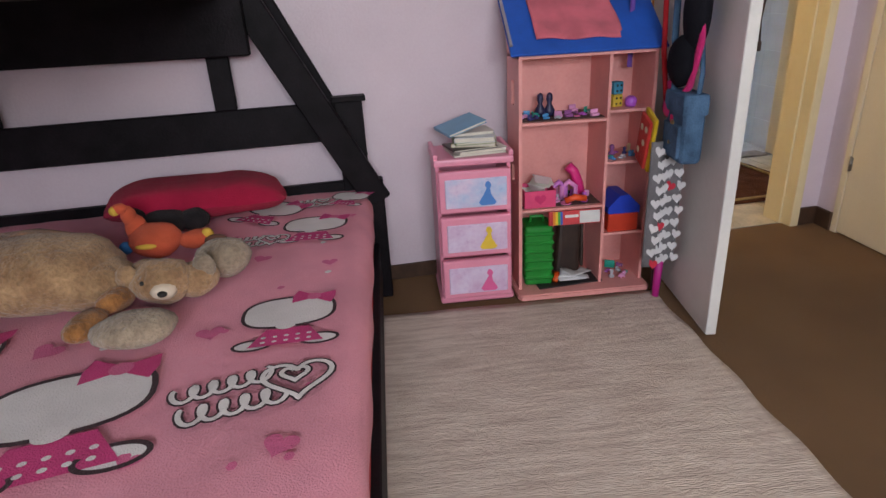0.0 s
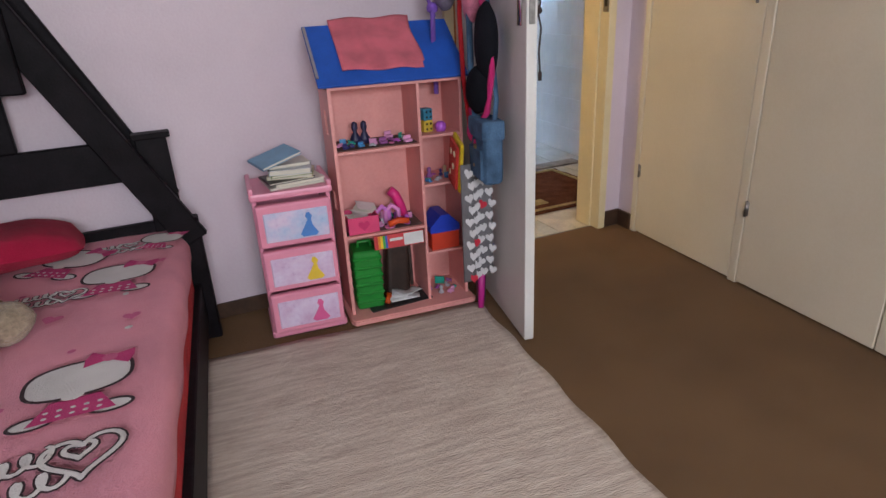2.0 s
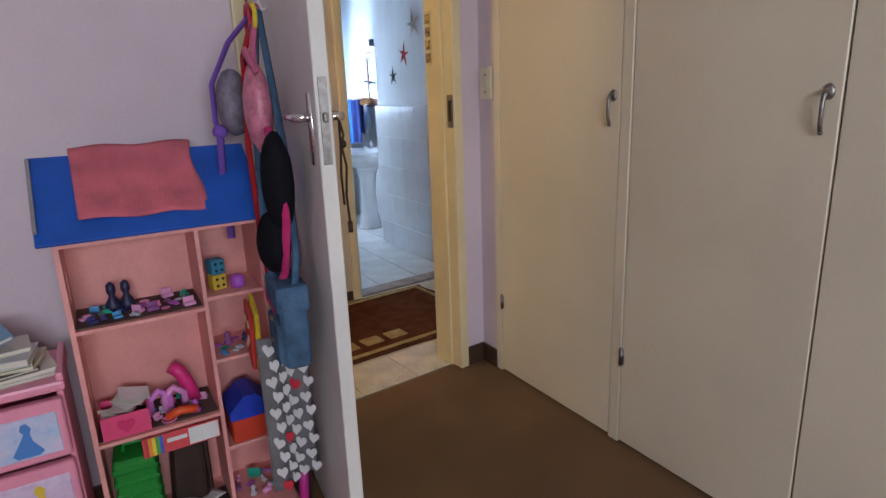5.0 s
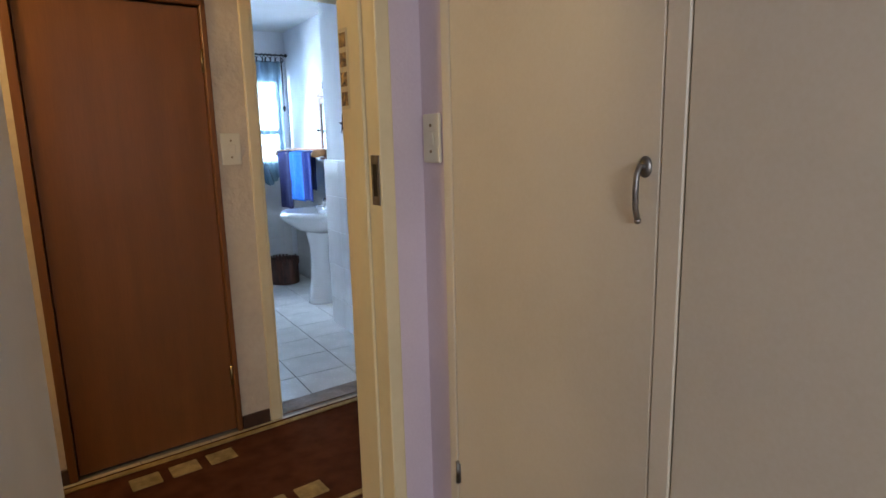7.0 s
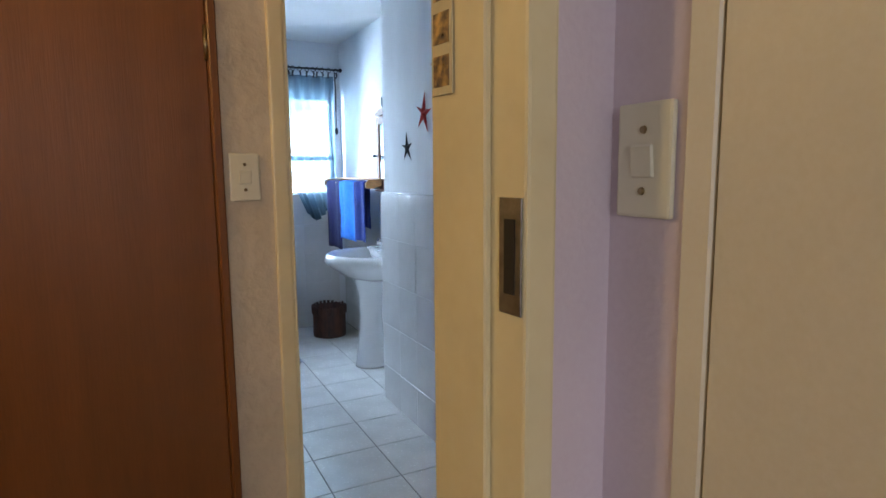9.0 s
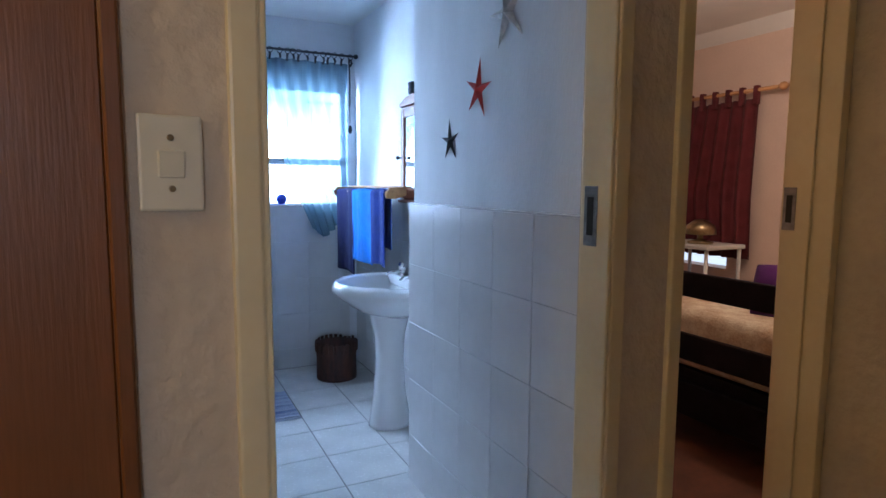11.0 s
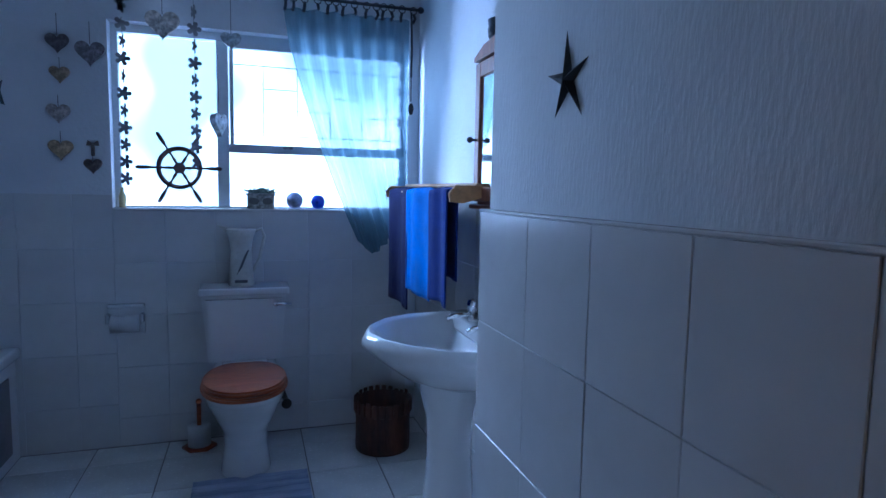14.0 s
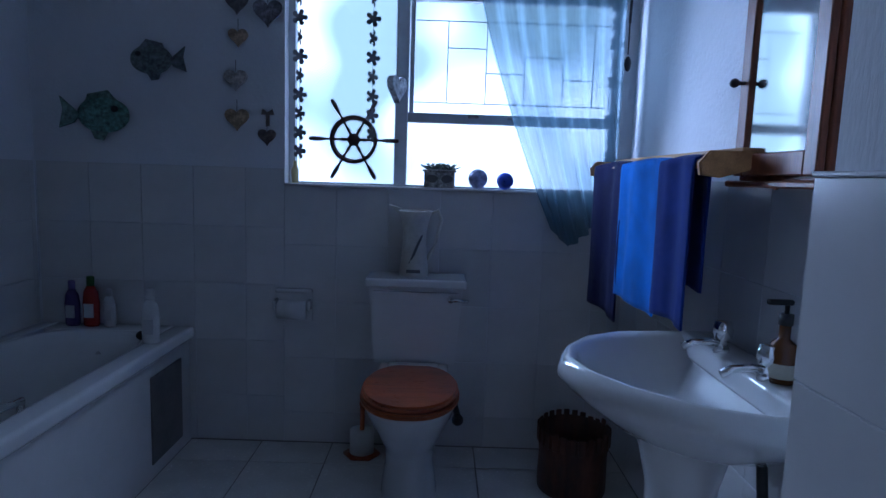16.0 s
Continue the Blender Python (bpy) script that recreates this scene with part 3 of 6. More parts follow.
def doll_house():
    d = thing("doll_house", pose(1.29, 3.13, 0), "pink painted wooden doll house shelf with blue roof", "doll house")
    W, D, H = 0.565, 0.28, 1.03
    X = 0.365
    Shape().prism([(0.0, -0.02), (W - 0.0, -0.02), (W + 0.015, 0.0), (W + 0.015, D), (-0.015, D), (-0.015, 0.0)], 0.028, None, 0.006).done("base", PINKPLY, d)
    s = Shape()
    # side panel with window holes
    for z0, z1 in ((0.028, 0.5), (0.58, 0.83), (0.93, H)):
        s.box(0, 0.05, z0, 0.014, D, z1)
    for z0, z1 in ((0.5, 0.58), (0.83, 0.93)):
        s.box(0, 0.05, z0, 0.014, 0.13, z1).box(0, 0.19, z0, 0.014, D, z1)
    s.done("side_panel", PINKPLY, d)
    Shape().box(W - 0.014, 0.05, 0.028, W, D, H, 0.002).done("side_panel", PINKPLY, d)
    Shape().box(X, 0.05, 0.028, X + 0.012, D - 0.008, H).done("divider", PINKPLY, d)
    Shape().box(0.014, D - 0.008, 0.028, W - 0.014, D, H + 0.1).done("back_panel", PINKPLY, d)
    for z in (0.40, 0.77):
        Shape().box(0.014, 0.052, z - 0.012, X, D - 0.008, z, 0.001).done("shelf", PINKPLY, d)
        Shape().box(0.016, 0.07, z + 0.001, X - 0.002, D - 0.01, z + 0.004).done("shelf_liner", mat("dark_shelf_liner", (0.09, 0.055, 0.045), 0.8, vary=0.2), d)
    for z in (0.265, 0.585, 0.80):
        Shape().box(X + 0.012, 0.052, z - 0.012, W - 0.014, D - 0.008, z, 0.001).done("shelf", PINKPLY, d)
    Shape().box(0.0, 0.048, H - 0.012, W, D, H).done("shelf", PINKPLY, d)
    # sloping blue roof and a gable
    rm = Matrix.Translation((-0.035, 0.03, H)) @ Matrix.Rotation(math.atan2(0.215, 0.27), 4, "X")
    Shape().box(0, 0, 0, W + 0.06, 0.345, 0.012, 0.002, rm).done("roof", BLUEFELT, d)
    Shape().prism([(0.05, H), (D, H), (D, H + 0.2)], 0.012, Matrix(((0, 0, 1, 0.0), (1, 0, 0, 0), (0, 1, 0, 0), (0, 0, 0, 1)))).done("gable", PINKPLY, d)
    Shape().box(-0.055, 0.06, 0.0, -0.045, 0.345, 0.01, 0.0, Matrix.Translation((0.02, 0.0, H + 0.0)) @ Matrix.Rotation(math.atan2(0.215, 0.27), 4, "X")).done("roof_edge", plain("grey_board", (0.3, 0.28, 0.3)), d)
    return d


doll_house()
# pink cloth over the roof
def cloth_fn(u, v):
    y, z = 3.205 + v * 0.235, 1.0705 + v * 0.187
    return Vector((1.365 + 0.345 * u + 0.008 * math.sin(v * 7) * (u > 0.5), y - (0.004 * abs(math.sin(u * 9 + v * 4)) if v < 0.9 else 0), z + 0.016 + 0.004 * math.sin(u * 11 + v * 5) - 0.01 * u * (1 - v)))


tagged(Shape().sheet(cloth_fn, 26, 18, 0.005).done("cloth", cloth("coral_towelling", (0.72, 0.17, 0.22)), None, True), "coral pink cloth draped over the blue roof", "cloth")

# toys in the doll house
tr = random.Random(11)
TOYC = [(0.5, 0.12, 0.55), (0.72, 0.2, 0.42), (0.03, 0.4, 0.3), (0.05, 0.05, 0.2), (0.62, 0.5, 0.3), (0.5, 0.5, 0.55), (0.08, 0.3, 0.6), (0.75, 0.35, 0.6), (0.3, 0.1, 0.3)]


def toy_part(k, x, y, z, s, col):
    """A small plastic toy of one of several kinds."""
    m = pose(x, y, z, 0, 0, tr.uniform(0, 180))
    sh = Shape()
    if k == 0:
        sh.box(-s, -s * 0.6, 0, s, s * 0.6, s * 0.7, s * 0.2, seg=2).box(-s, s * 0.35, 0, s, s * 0.6, s * 1.6, s * 0.2, seg=2)
    elif k == 1:
        sh.lathe([(s * 0.6, 0), (s * 0.75, s * 0.3), (s * 0.3, s * 1.0), (s * 0.5, s * 1.4), (s * 0.42, s * 1.9), (s * 0.1, s * 2.1)], None, 12)
    elif k == 2:
        sh.ball((0, 0, s * 0.45), s * 0.7, 1.3, 0.8, 0.6).ball((s * 0.6, 0, s * 0.9), s * 0.4)
        for a in (-0.5, 0.4):
            for b in (-0.35, 0.35):
                sh.cyl((s * a, s * b, 0), (s * a, s * b, s * 0.4), s * 0.14, seg=7)
    elif k == 3:
        sh.lathe([(s, 0), (s * 1.05, s * 0.2), (s * 0.9, s * 0.25), (s * 0.85, s * 0.06)], None, 14)
    else:
        sh.box(-s * 1.3, -s * 0.5, s * 0.15, s * 1.3, s * 0.5, s * 0.55, s * 0.15, seg=2).box(-s * 0.6, -s * 0.42, s * 0.5, s * 0.7, s * 0.42, s * 0.95, s * 0.2, seg=2)
        for a in (-0.8, 0.8):
            sh.cyl((s * a, -s * 0.55, s * 0.24), (s * a, s * 0.55, s * 0.24), s * 0.24, seg=10)
    ob = sh.done(("toy_chair", "toy_figure", "toy_animal", "toy_dish", "toy_car")[k], plain("toy_plastic_%.2f%.2f%.2f" % col, col, 0.3), None, True, m)
    return tagged(ob, ("small plastic toy chair on the shelf", "small plastic toy figure standing on the shelf", "small plastic toy animal on the shelf", "small round plastic toy dish on the shelf", "small plastic toy car on the shelf")[k], "toy", "toys in the doll house")


def scatter(n, x0, x1, y0, y1, z, smin, smax):
    spots = []
    for _ in range(n * 6):
        if len(spots) >= n:
            break
        s, x, y = tr.uniform(smin, smax), tr.uniform(x0, x1), tr.uniform(y0, y1)
        if all(math.hypot(x - a, y - b) > (s + c) * 1.05 for a, b, c in spots):
            spots.append((x, y, s))
            toy_part(tr.randrange(5), x, y, z, s, tr.choice(TOYC))


scatter(36, 1.33, 1.63, 3.22, 3.36, 0.7745, 0.011, 0.02)
for i, x in enumerate((1.41, 1.45)):
    ob = Shape().lathe([(0.022, 0), (0.024, 0.02), (0.008, 0.05), (0.014, 0.066), (0.012, 0.086), (0.003, 0.094)], None, 14).done("toy_figure", plain("navy_toy", (0.02, 0.02, 0.07)), None, True, pose(x, 3.31, 0.7745))
    tagged(ob, "dark navy plastic toy figure on the shelf", "toy", "toys in the doll house")
scatter(30, 1.44, 1.63, 3.22, 3.36, 0.4045, 0.013, 0.024)
scatter(10, 1.69, 1.82, 3.21, 3.34, 0.586, 0.012, 0.022)
scatter(9, 1.69, 1.82, 3.21, 3.34, 0.029, 0.014, 0.026)


def small_box(name, m, w, d, h, col, label, lid=None, open_top=False):
    b = thing(name, m, label, "box")
    s = Shape()
    if open_top:
        t = 0.004
        s.box(-w / 2, 0, 0, w / 2, t, h).box(-w / 2, d - t, 0, w / 2, d, h).box(-w / 2, t, 0, -w / 2 + t, d - t, h).box(w / 2 - t, t, 0, w / 2, d - t, h).box(-w / 2 + t, t, 0, w / 2 - t, d - t, t)
    else:
        s.box(-w / 2, 0, 0, w / 2, d, h, 0.004)
    s.done("body", plain(name + "_colour", col), b)
    if lid:
        Shape().prism([(-w / 2 - 0.003, 0), (w / 2 + 0.003, 0), (w / 2 + 0.003, h * 0.35), (w * 0.15, h * 0.95), (-w * 0.15, h * 0.95), (-w / 2 - 0.003, h * 0.35)], d + 0.004, Matrix.Translation((0, d + 0.002, h)) @ Matrix.Rotation(radians(90), 4, "X")).done("lid", plain(name + "_lid", lid), b)
    return b


hb = small_box("toy_box", pose(1.385, 3.19, 0.4045), 0.135, 0.13, 0.075, (0.75, 0.07, 0.2), "open bright pink box with a heart on its front", open_top=True)
Shape().prism(heart(0.05), 0.003, Matrix.Translation((0, -0.001, 0.038)) @ Matrix.Rotation(radians(90), 4, "X")).done("heart", plain("deep_pink", (0.62, 0.03, 0.15)), hb)
for i in range(6):
    sh = Shape().box(-0.045, -0.03, 0, 0.045, 0.03, 0.0015)
    tagged(sh.done("card", plain("card_%d" % (i % 3), ((0.72, 0.72, 0.7), (0.6, 0.62, 0.55), (0.66, 0.6, 0.62))[i % 3]), None, False, pose(1.36 + i * 0.012, 3.24 + 0.008 * i, 0.46 + 0.008 * i, 25 - 9 * i, 14 - 6 * i, 20 + 33 * i)), "white card in the pink toy box", "card", "cards in the box")
ab = Shape().tube([(1.60, 3.31, 0.41), (1.585, 3.31, 0.47), (1.565, 3.31, 0.52), (1.54, 3.315, 0.545)], 0.022, 10).done("toy_slide", plain("magenta_toy", (0.7, 0.03, 0.22)), None, True)
tagged(ab, "magenta plastic toy slide on the shelf", "toy")
for i, (x, c) in enumerate(((1.49, (0.62, 0.2, 0.62)), (1.535, (0.72, 0.28, 0.6)))):
    tagged(Shape().tube([(x - 0.03, 3.28, 0.405), (x - 0.03, 3.28, 0.46), (x, 3.28, 0.485), (x + 0.03, 3.28, 0.46), (x + 0.03, 3.28, 0.405)], 0.012, 8).done("toy_arch", plain("toy_arch_%d" % i, c), None, True), "violet plastic toy arch on the shelf", "toy")
tagged(Shape().tube([(1.50, 3.21, 0.42), (1.54, 3.205, 0.435), (1.59, 3.21, 0.425)], 0.014, 8).done("toy_snake", plain("orange_toy", (0.75, 0.09, 0.02)), None, True), "orange-red plastic toy lying on the shelf", "toy")
small_box("block_box", pose(1.755, 3.185, 0.266), 0.135, 0.14, 0.085, (0.62, 0.05, 0.02), "red and blue toy block box", lid=(0.015, 0.05, 0.5))
for z, c in ((0.801, (0.62, 0.44, 0.05)), (0.852, (0.04, 0.22, 0.34))):
    cb = thing("toy_block", pose(1.715, 3.26, z, 0, 0, 20 * z), "plastic stacking block with round holes", "block", "stacking blocks")
    Shape().box(-0.023, -0.023, 0, 0.023, 0.023, 0.05, 0.004).done("cube", plain("block_%.2f" % c[0], c), cb)
    # Holes are black discs on the face, their shade put into the colour.
    for x in (-0.01, 0.01):
        for q in (0.014, 0.036):
            Shape().lathe([(0.005, 0), (0.005, 0.002)], Matrix.Translation((x, -0.0225, q)) @ Matrix.Rotation(radians(90), 4, "X"), 10).done("hole_shade", BLACK, cb)
tagged(Shape().lathe([(0.02, 0), (0.024, 0.012), (0.024, 0.03), (0.012, 0.042)], None, 14).done("toy_cup", plain("violet_toy", (0.42, 0.1, 0.6)), None, True, pose(1.775, 3.24, 0.801)), "small violet toy cup on the shelf", "toy")
# green ribbed case, brown bag, pencils box, papers at the bottom
gc = thing("toy_case", pose(1.385, 3.2, 0.03, 0, 0, -4), "green ribbed plastic carrying case", "case")
Shape().box(-0.062, 0, 0, 0.062, 0.14, 0.285, 0.018, seg=3).done("body", plain("green_plastic", (0.015, 0.24, 0.03), 0.35), gc, False)
for i in range(6):
    Shape().box(-0.066, -0.006, 0.03 + i * 0.042, 0.066, 0.142, 0.048 + i * 0.042, 0.006).done("rib", MATS["green_plastic"], gc)
Shape().tube([(-0.03, 0.07, 0.28), (-0.026, 0.07, 0.31), (0.026, 0.07, 0.31), (0.03, 0.07, 0.28)], 0.008).done("handle", MATS["green_plastic"], gc, True)
tagged(Shape().box(-0.06, -0.03, 0, 0.06, 0.05, 0.26, 0.025, seg=3).tube([(-0.04, -0.03, 0.24), (-0.02, -0.05, 0.28), (0.05, -0.03, 0.25), (0.065, -0.03, 0.05)], 0.009).done("handbag", plain("dark_brown_leather", (0.035, 0.018, 0.013), 0.4, 0.2), None, False, pose(1.535, 3.30, 0.03, -6, 5, 0)), "dark brown leather bag standing in the shelf", "bag")
tagged(Shape().box(-0.15, -0.07, 0, 0.15, 0.07, 0.006, 0.002).done("picture_book", plain("black_book", (0.02, 0.018, 0.02)), None, False, pose(1.52, 3.24, 0.03, 0, 0, 6)), "flat black book lying on the bottom", "book")
for i, a in enumerate((8, -14, 30)):
    tagged(Shape().sheet(lambda u, v: Vector((u * 0.13 - 0.06, v * 0.07 - 0.03, 0.012 * math.sin(u * 4 + i) * v + 0.002)), 8, 4, 0.001).done("paper", plain("white_paper", (0.75, 0.75, 0.76), 0.9), None, True, pose(1.53 + 0.02 * i, 3.21 + 0.012 * i, 0.05 + 0.006 * i, 0, 4, a)), "crumpled white paper sheet on the book", "paper", "papers")
tagged(Shape().tube([(1.46, 3.2, 0.045), (1.48, 3.24, 0.06), (1.47, 3.28, 0.05)], 0.013).done("toy_rope", plain("orange_rope", (0.6, 0.08, 0.01)), None, True), "orange toy cord in the bottom shelf", "toy")
pb = thing("pencil_box", pose(1.53, 3.155, 0.33, -12, 2, 4), "flat colouring pencil box with rainbow stripes", "box")
Shape().box(-0.115, 0, 0, 0.115, 0.016, 0.06, 0.001).done("carton", plain("red_white_card", (0.62, 0.05, 0.06)), pb)
Shape().box(0.02, -0.0015, 0.004, 0.112, 0.001, 0.056).done("label_panel", plain("white_card", (0.72, 0.72, 0.7)), pb)
for i, c in enumerate(((0.5, 0.02, 0.02), (0.75, 0.25, 0.01), (0.8, 0.6, 0.02), (0.05, 0.4, 0.06), (0.03, 0.1, 0.5))):
    Shape().box(-0.11 + i * 0.011, -0.0015, 0.002, -0.10 + i * 0.011, 0.001, 0.058).done("stripe", plain("stripe_%d" % i, c), pb)
Shape().box(-0.045, -0.0015, 0.03, 0.015, 0.001, 0.042).done("lettering", MATS["white_card"], pb)

# bunk bed
bed = thing("bunk_bed", pose(0, 0, 0), "black-stained wooden bunk bed with slanted end frame", "bunk bed")
Shape().box(0.655, 1.45, 0.1, 0.685, 3.28, 0.27, 0.004).done("side_rail", BLACKWOOD, bed)
Shape().box(-0.9, 1.45, 0.1, -0.865, 3.4, 0.27, 0.004).done("side_rail", BLACKWOOD, bed)
Shape().box(-0.865, 1.45, 0.1, 0.655, 1.49, 0.27, 0.004).done("foot_rail", BLACKWOOD, bed)
Shape().box(0.635, 3.28, 0.0, 0.725, 3.34, 0.56, 0.006).done("post", BLACKWOOD, bed)
Shape().box(-0.94, 3.28, 0.0, -0.85, 3.34, 0.9, 0.006).done("post", BLACKWOOD, bed)
for x in (0.635, -0.94):
    Shape().box(x, 1.4, 0.0, x + 0.09, 1.45, 0.4, 0.006).done("post", BLACKWOOD, bed)
Shape().box(-0.92, 3.62, 0.72, 0.60, 3.65, 0.88, 0.004).done("headboard_rail", BLACKWOOD, bed, m=SKEW)
Shape().box(-0.92, 3.62, 0.46, 0.60, 3.65, 0.54, 0.004).done("headboard_rail", BLACKWOOD, bed, m=SKEW)
Shape().box(0.53, 3.61, 0.0, 0.645, 3.66, 0.88, 0.004).box(0.52, 3.60, 0.878, 0.66, 3.67, 0.90, 0.003).done("headboard_post", BLACKWOOD, bed, m=SKEW)
Shape().box(0.06, 3.62, 0.88, 0.145, 3.65, 1.6, 0.004).done("upright", BLACKWOOD, bed, m=SKEW)
Shape().box(-0.80, 3.62, 0.88, -0.72, 3.65, 1.6, 0.004).done("upright", BLACKWOOD, bed, m=SKEW)


def slant(x0, z0, x1, z1, y0, y1, w):
    d = Vector((x1 - x0, 0, z1 - z0))
    return Shape().box(0, y0, -w / 2, d.length, y1, w / 2, 0.005, Matrix.Translation((x0, 0, z0)) @ Matrix.Rotation(-math.atan2(d.z, d.x), 4, "Y"))


slant(0.70, 0.46, 0.20, 1.42, 3.274, 3.311, 0.115).done("slanted_leg", BLACKWOOD, bed)
slant(0.63, 0.62, 0.245, 1.42, 3.40, 3.43, 0.09).done("slanted_leg", BLACKWOOD, bed)
# Side rail and base run on unseen past the foot to shade the wall.
Shape().box(0.17, 0.95, 1.30, 0.205, 3.24, 1.6, 0.005).done("upper_rail", BLACKWOOD, bed)
Shape().box(-0.95, 3.245, 1.09, 0.27, 3.278, 1.6, 0.005).done("upper_rail", BLACKWOOD, bed)
Shape().box(-0.85, 0.95, 1.32, 0.17, 3.24, 1.38).box(-0.85, 0.95, 1.38, 0.16, 3.24, 1.5, 0.03).done("upper_base", mat("dark_brown_board", (0.045, 0.03, 0.026), 0.7, vary=0.2), bed)
for x in (0.42, 0.52):
    Shape().box(x - 0.02, 3.316, 0.78 if x > 0.5 else 1.0, x + 0.02, 3.40, 0.80 if x > 0.5 else 1.02, 0.002).done("rung", BLACKWOOD, bed)

# mattress and bedspread
tagged(Shape().box(-0.85, 1.49, 0.12, 0.66, 3.27, 0.46, 0.05, seg=3).done("mattress", cloth("red_sheet", (0.55, 0.02, 0.03)), None, True), "mattress with a red sheet on the lower bunk", "mattress")


def spread_fn(u, v):
    x, y = -0.86 + 1.63 * u, 1.50 + 1.90 * v
    lump = 0.006 * noise.noise(Vector((x * 3, y * 3, 0.3))) + 0.003 * noise.noise(Vector((x * 9, y * 9, 4)))
    edge = 0.668
    if x < edge - 0.06:
        return Vector((x, y, 0.50 + lump))
    a = min(1.0, (x - (edge - 0.06)) / 0.1)
    ang = a * math.pi / 2
    drop = max(0.0, x - (edge + 0.04))
    return Vector((edge - 0.06 + 0.065 * math.sin(ang) + 0.006 * math.sin(y * 17) * min(1, drop * 9), y, 0.50 + lump * (1 - a) - 0.065 * (1 - math.cos(ang)) - drop * 0.75))


PINKSPREAD = cloth("pink_fleece", (0.80, 0.33, 0.41), vary=0.09, scale=3)
tagged(Shape().sheet(spread_fn, 70, 70, 0.008).done("bedspread", PINKSPREAD, None, True), "pink fleece bedspread printed with white shapes and hearts", "bedspread")
PRW, PRB, PRP, PRD = cloth("white_print", (0.78, 0.74, 0.72), 0.04), cloth("dark_print", (0.05, 0.025, 0.03), 0.05), cloth("magenta_print", (0.60, 0.05, 0.20), 0.06), cloth("rose_print", (0.66, 0.14, 0.28), 0.05)
prints = thing("printed_motif", pose(0, 0, 0), "white and magenta motifs printed on the bedspread", "print")


def on_spread(x, y, lift):
    return 0.5105 + 0.006 * noise.noise(Vector((x * 3, y * 3, 0.3))) + lift


def flat(outline, x, y, turn, material, lift, name, ring=0.0):
    """A flat printed shape laid over the cloth; with ring it is an outline of that width."""
    c, s_ = math.cos(radians(turn)), math.sin(radians(turn))
    pts = [(x + px * c - py * s_, y + px * s_ + py * c) for px, py in outline]
    bm = bmesh.new()
    if ring:
        loop = [bm.verts.new((a, b, on_spread(a, b, lift))) for a, b in pts]
        n = len(pts)
        inner = []
        for i in range(n):
            t = Vector((pts[(i + 1) % n][0] - pts[i - 1][0], pts[(i + 1) % n][1] - pts[i - 1][1])).normalized()
            a, b = pts[i][0] - t.y * ring, pts[i][1] + t.x * ring
            inner.append(bm.verts.new((a, b, on_spread(a, b, lift))))
        for i in range(n):
            bm.faces.new((loop[i], loop[(i + 1) % n], inner[(i + 1) % n], inner[i]))
    else:
        mid = bm.verts.new((sum(p[0] for p in pts) / len(pts), sum(p[1] for p in pts) / len(pts), 0))
        mid.co.z = on_spread(mid.co.x, mid.co.y, lift)
        loop = [bm.verts.new((a, b, on_spread(a, b, lift))) for a, b in pts]
        for i in range(len(loop)):
            bm.faces.new((loop[i], loop[(i + 1) % len(loop)], mid))
    sh = Shape()
    sh.add(bm)
    return sh.done(name, material, prints)


def motif(x, y, k, turn):
    """A seated white figure reduced to plain shapes: a rounded head, a bow, a skirt and two feet."""
    def at(px, py):
        c, s_ = math.cos(radians(turn)), math.sin(radians(turn))
        return x + k * (px * c - py * s_), y + k * (px * s_ + py * c)
    sc = lambda o: [(a * k, b * k) for a, b in o]
    for px, py in ((-0.075, -0.105), (0.075, -0.105)):
        flat(sc(oval(0.045, 0.025)), *at(px, py), turn, PRW, 0.001, "foot")
        flat(sc(oval(0.047, 0.027)), *at(px, py), turn, PRB, 0.0018, "outline", 0.008 * k)
    skirt = sc([(-0.085, -0.115), (0.085, -0.115), (0.05, -0.04), (-0.05, -0.04)])
    flat(skirt, *at(0, 0), turn, PRP, 0.0022, "skirt")
    for i in range(5):
        for j in range(2):
            flat(sc(oval(0.006, 0.005, 8)), *at(-0.052 + 0.026 * i, -0.1 + 0.022 * j), turn, PRW, 0.0032, "dot")
    flat(sc(oval(0.115, 0.078, 30, 2.6)), *at(0, 0.04), turn, PRW, 0.0035, "head")
    flat(sc(oval(0.117, 0.08, 30, 2.6)), *at(0, 0.04), turn, PRB, 0.0045, "outline", 0.009 * k)
    for sx in (-1, 1):
        flat(sc([(sx * 0.004, 0.01), (sx * 0.05, 0.034), (sx * 0.056, 0.0), (sx * 0.05, -0.034), (sx * 0.004, -0.01)][::1 if sx < 0 else -1]), *at(0.06, 0.105), turn - 12, PRP, 0.005, "bow")
    flat(sc(oval(0.018, 0.018, 14)), *at(0.06, 0.105), turn - 12, PRD, 0.0058, "knot")
    flat(sc(oval(0.024, 0.02, 14)), *at(-0.005, -0.03), turn, PRW, 0.005, "paw")


for x, y, k, turn in ((0.07, 1.86, 1.5, 14), (0.47, 2.20, 1.05, 4), (0.47, 2.87, 1.0, -4), (-0.34, 2.1, 1.2, 10), (0.28, 3.1, 1.0, -30), (-0.3, 1.72, 1.2, -6), (0.58, 3.2, 0.7, -20)):
    motif(x, y, k, turn)


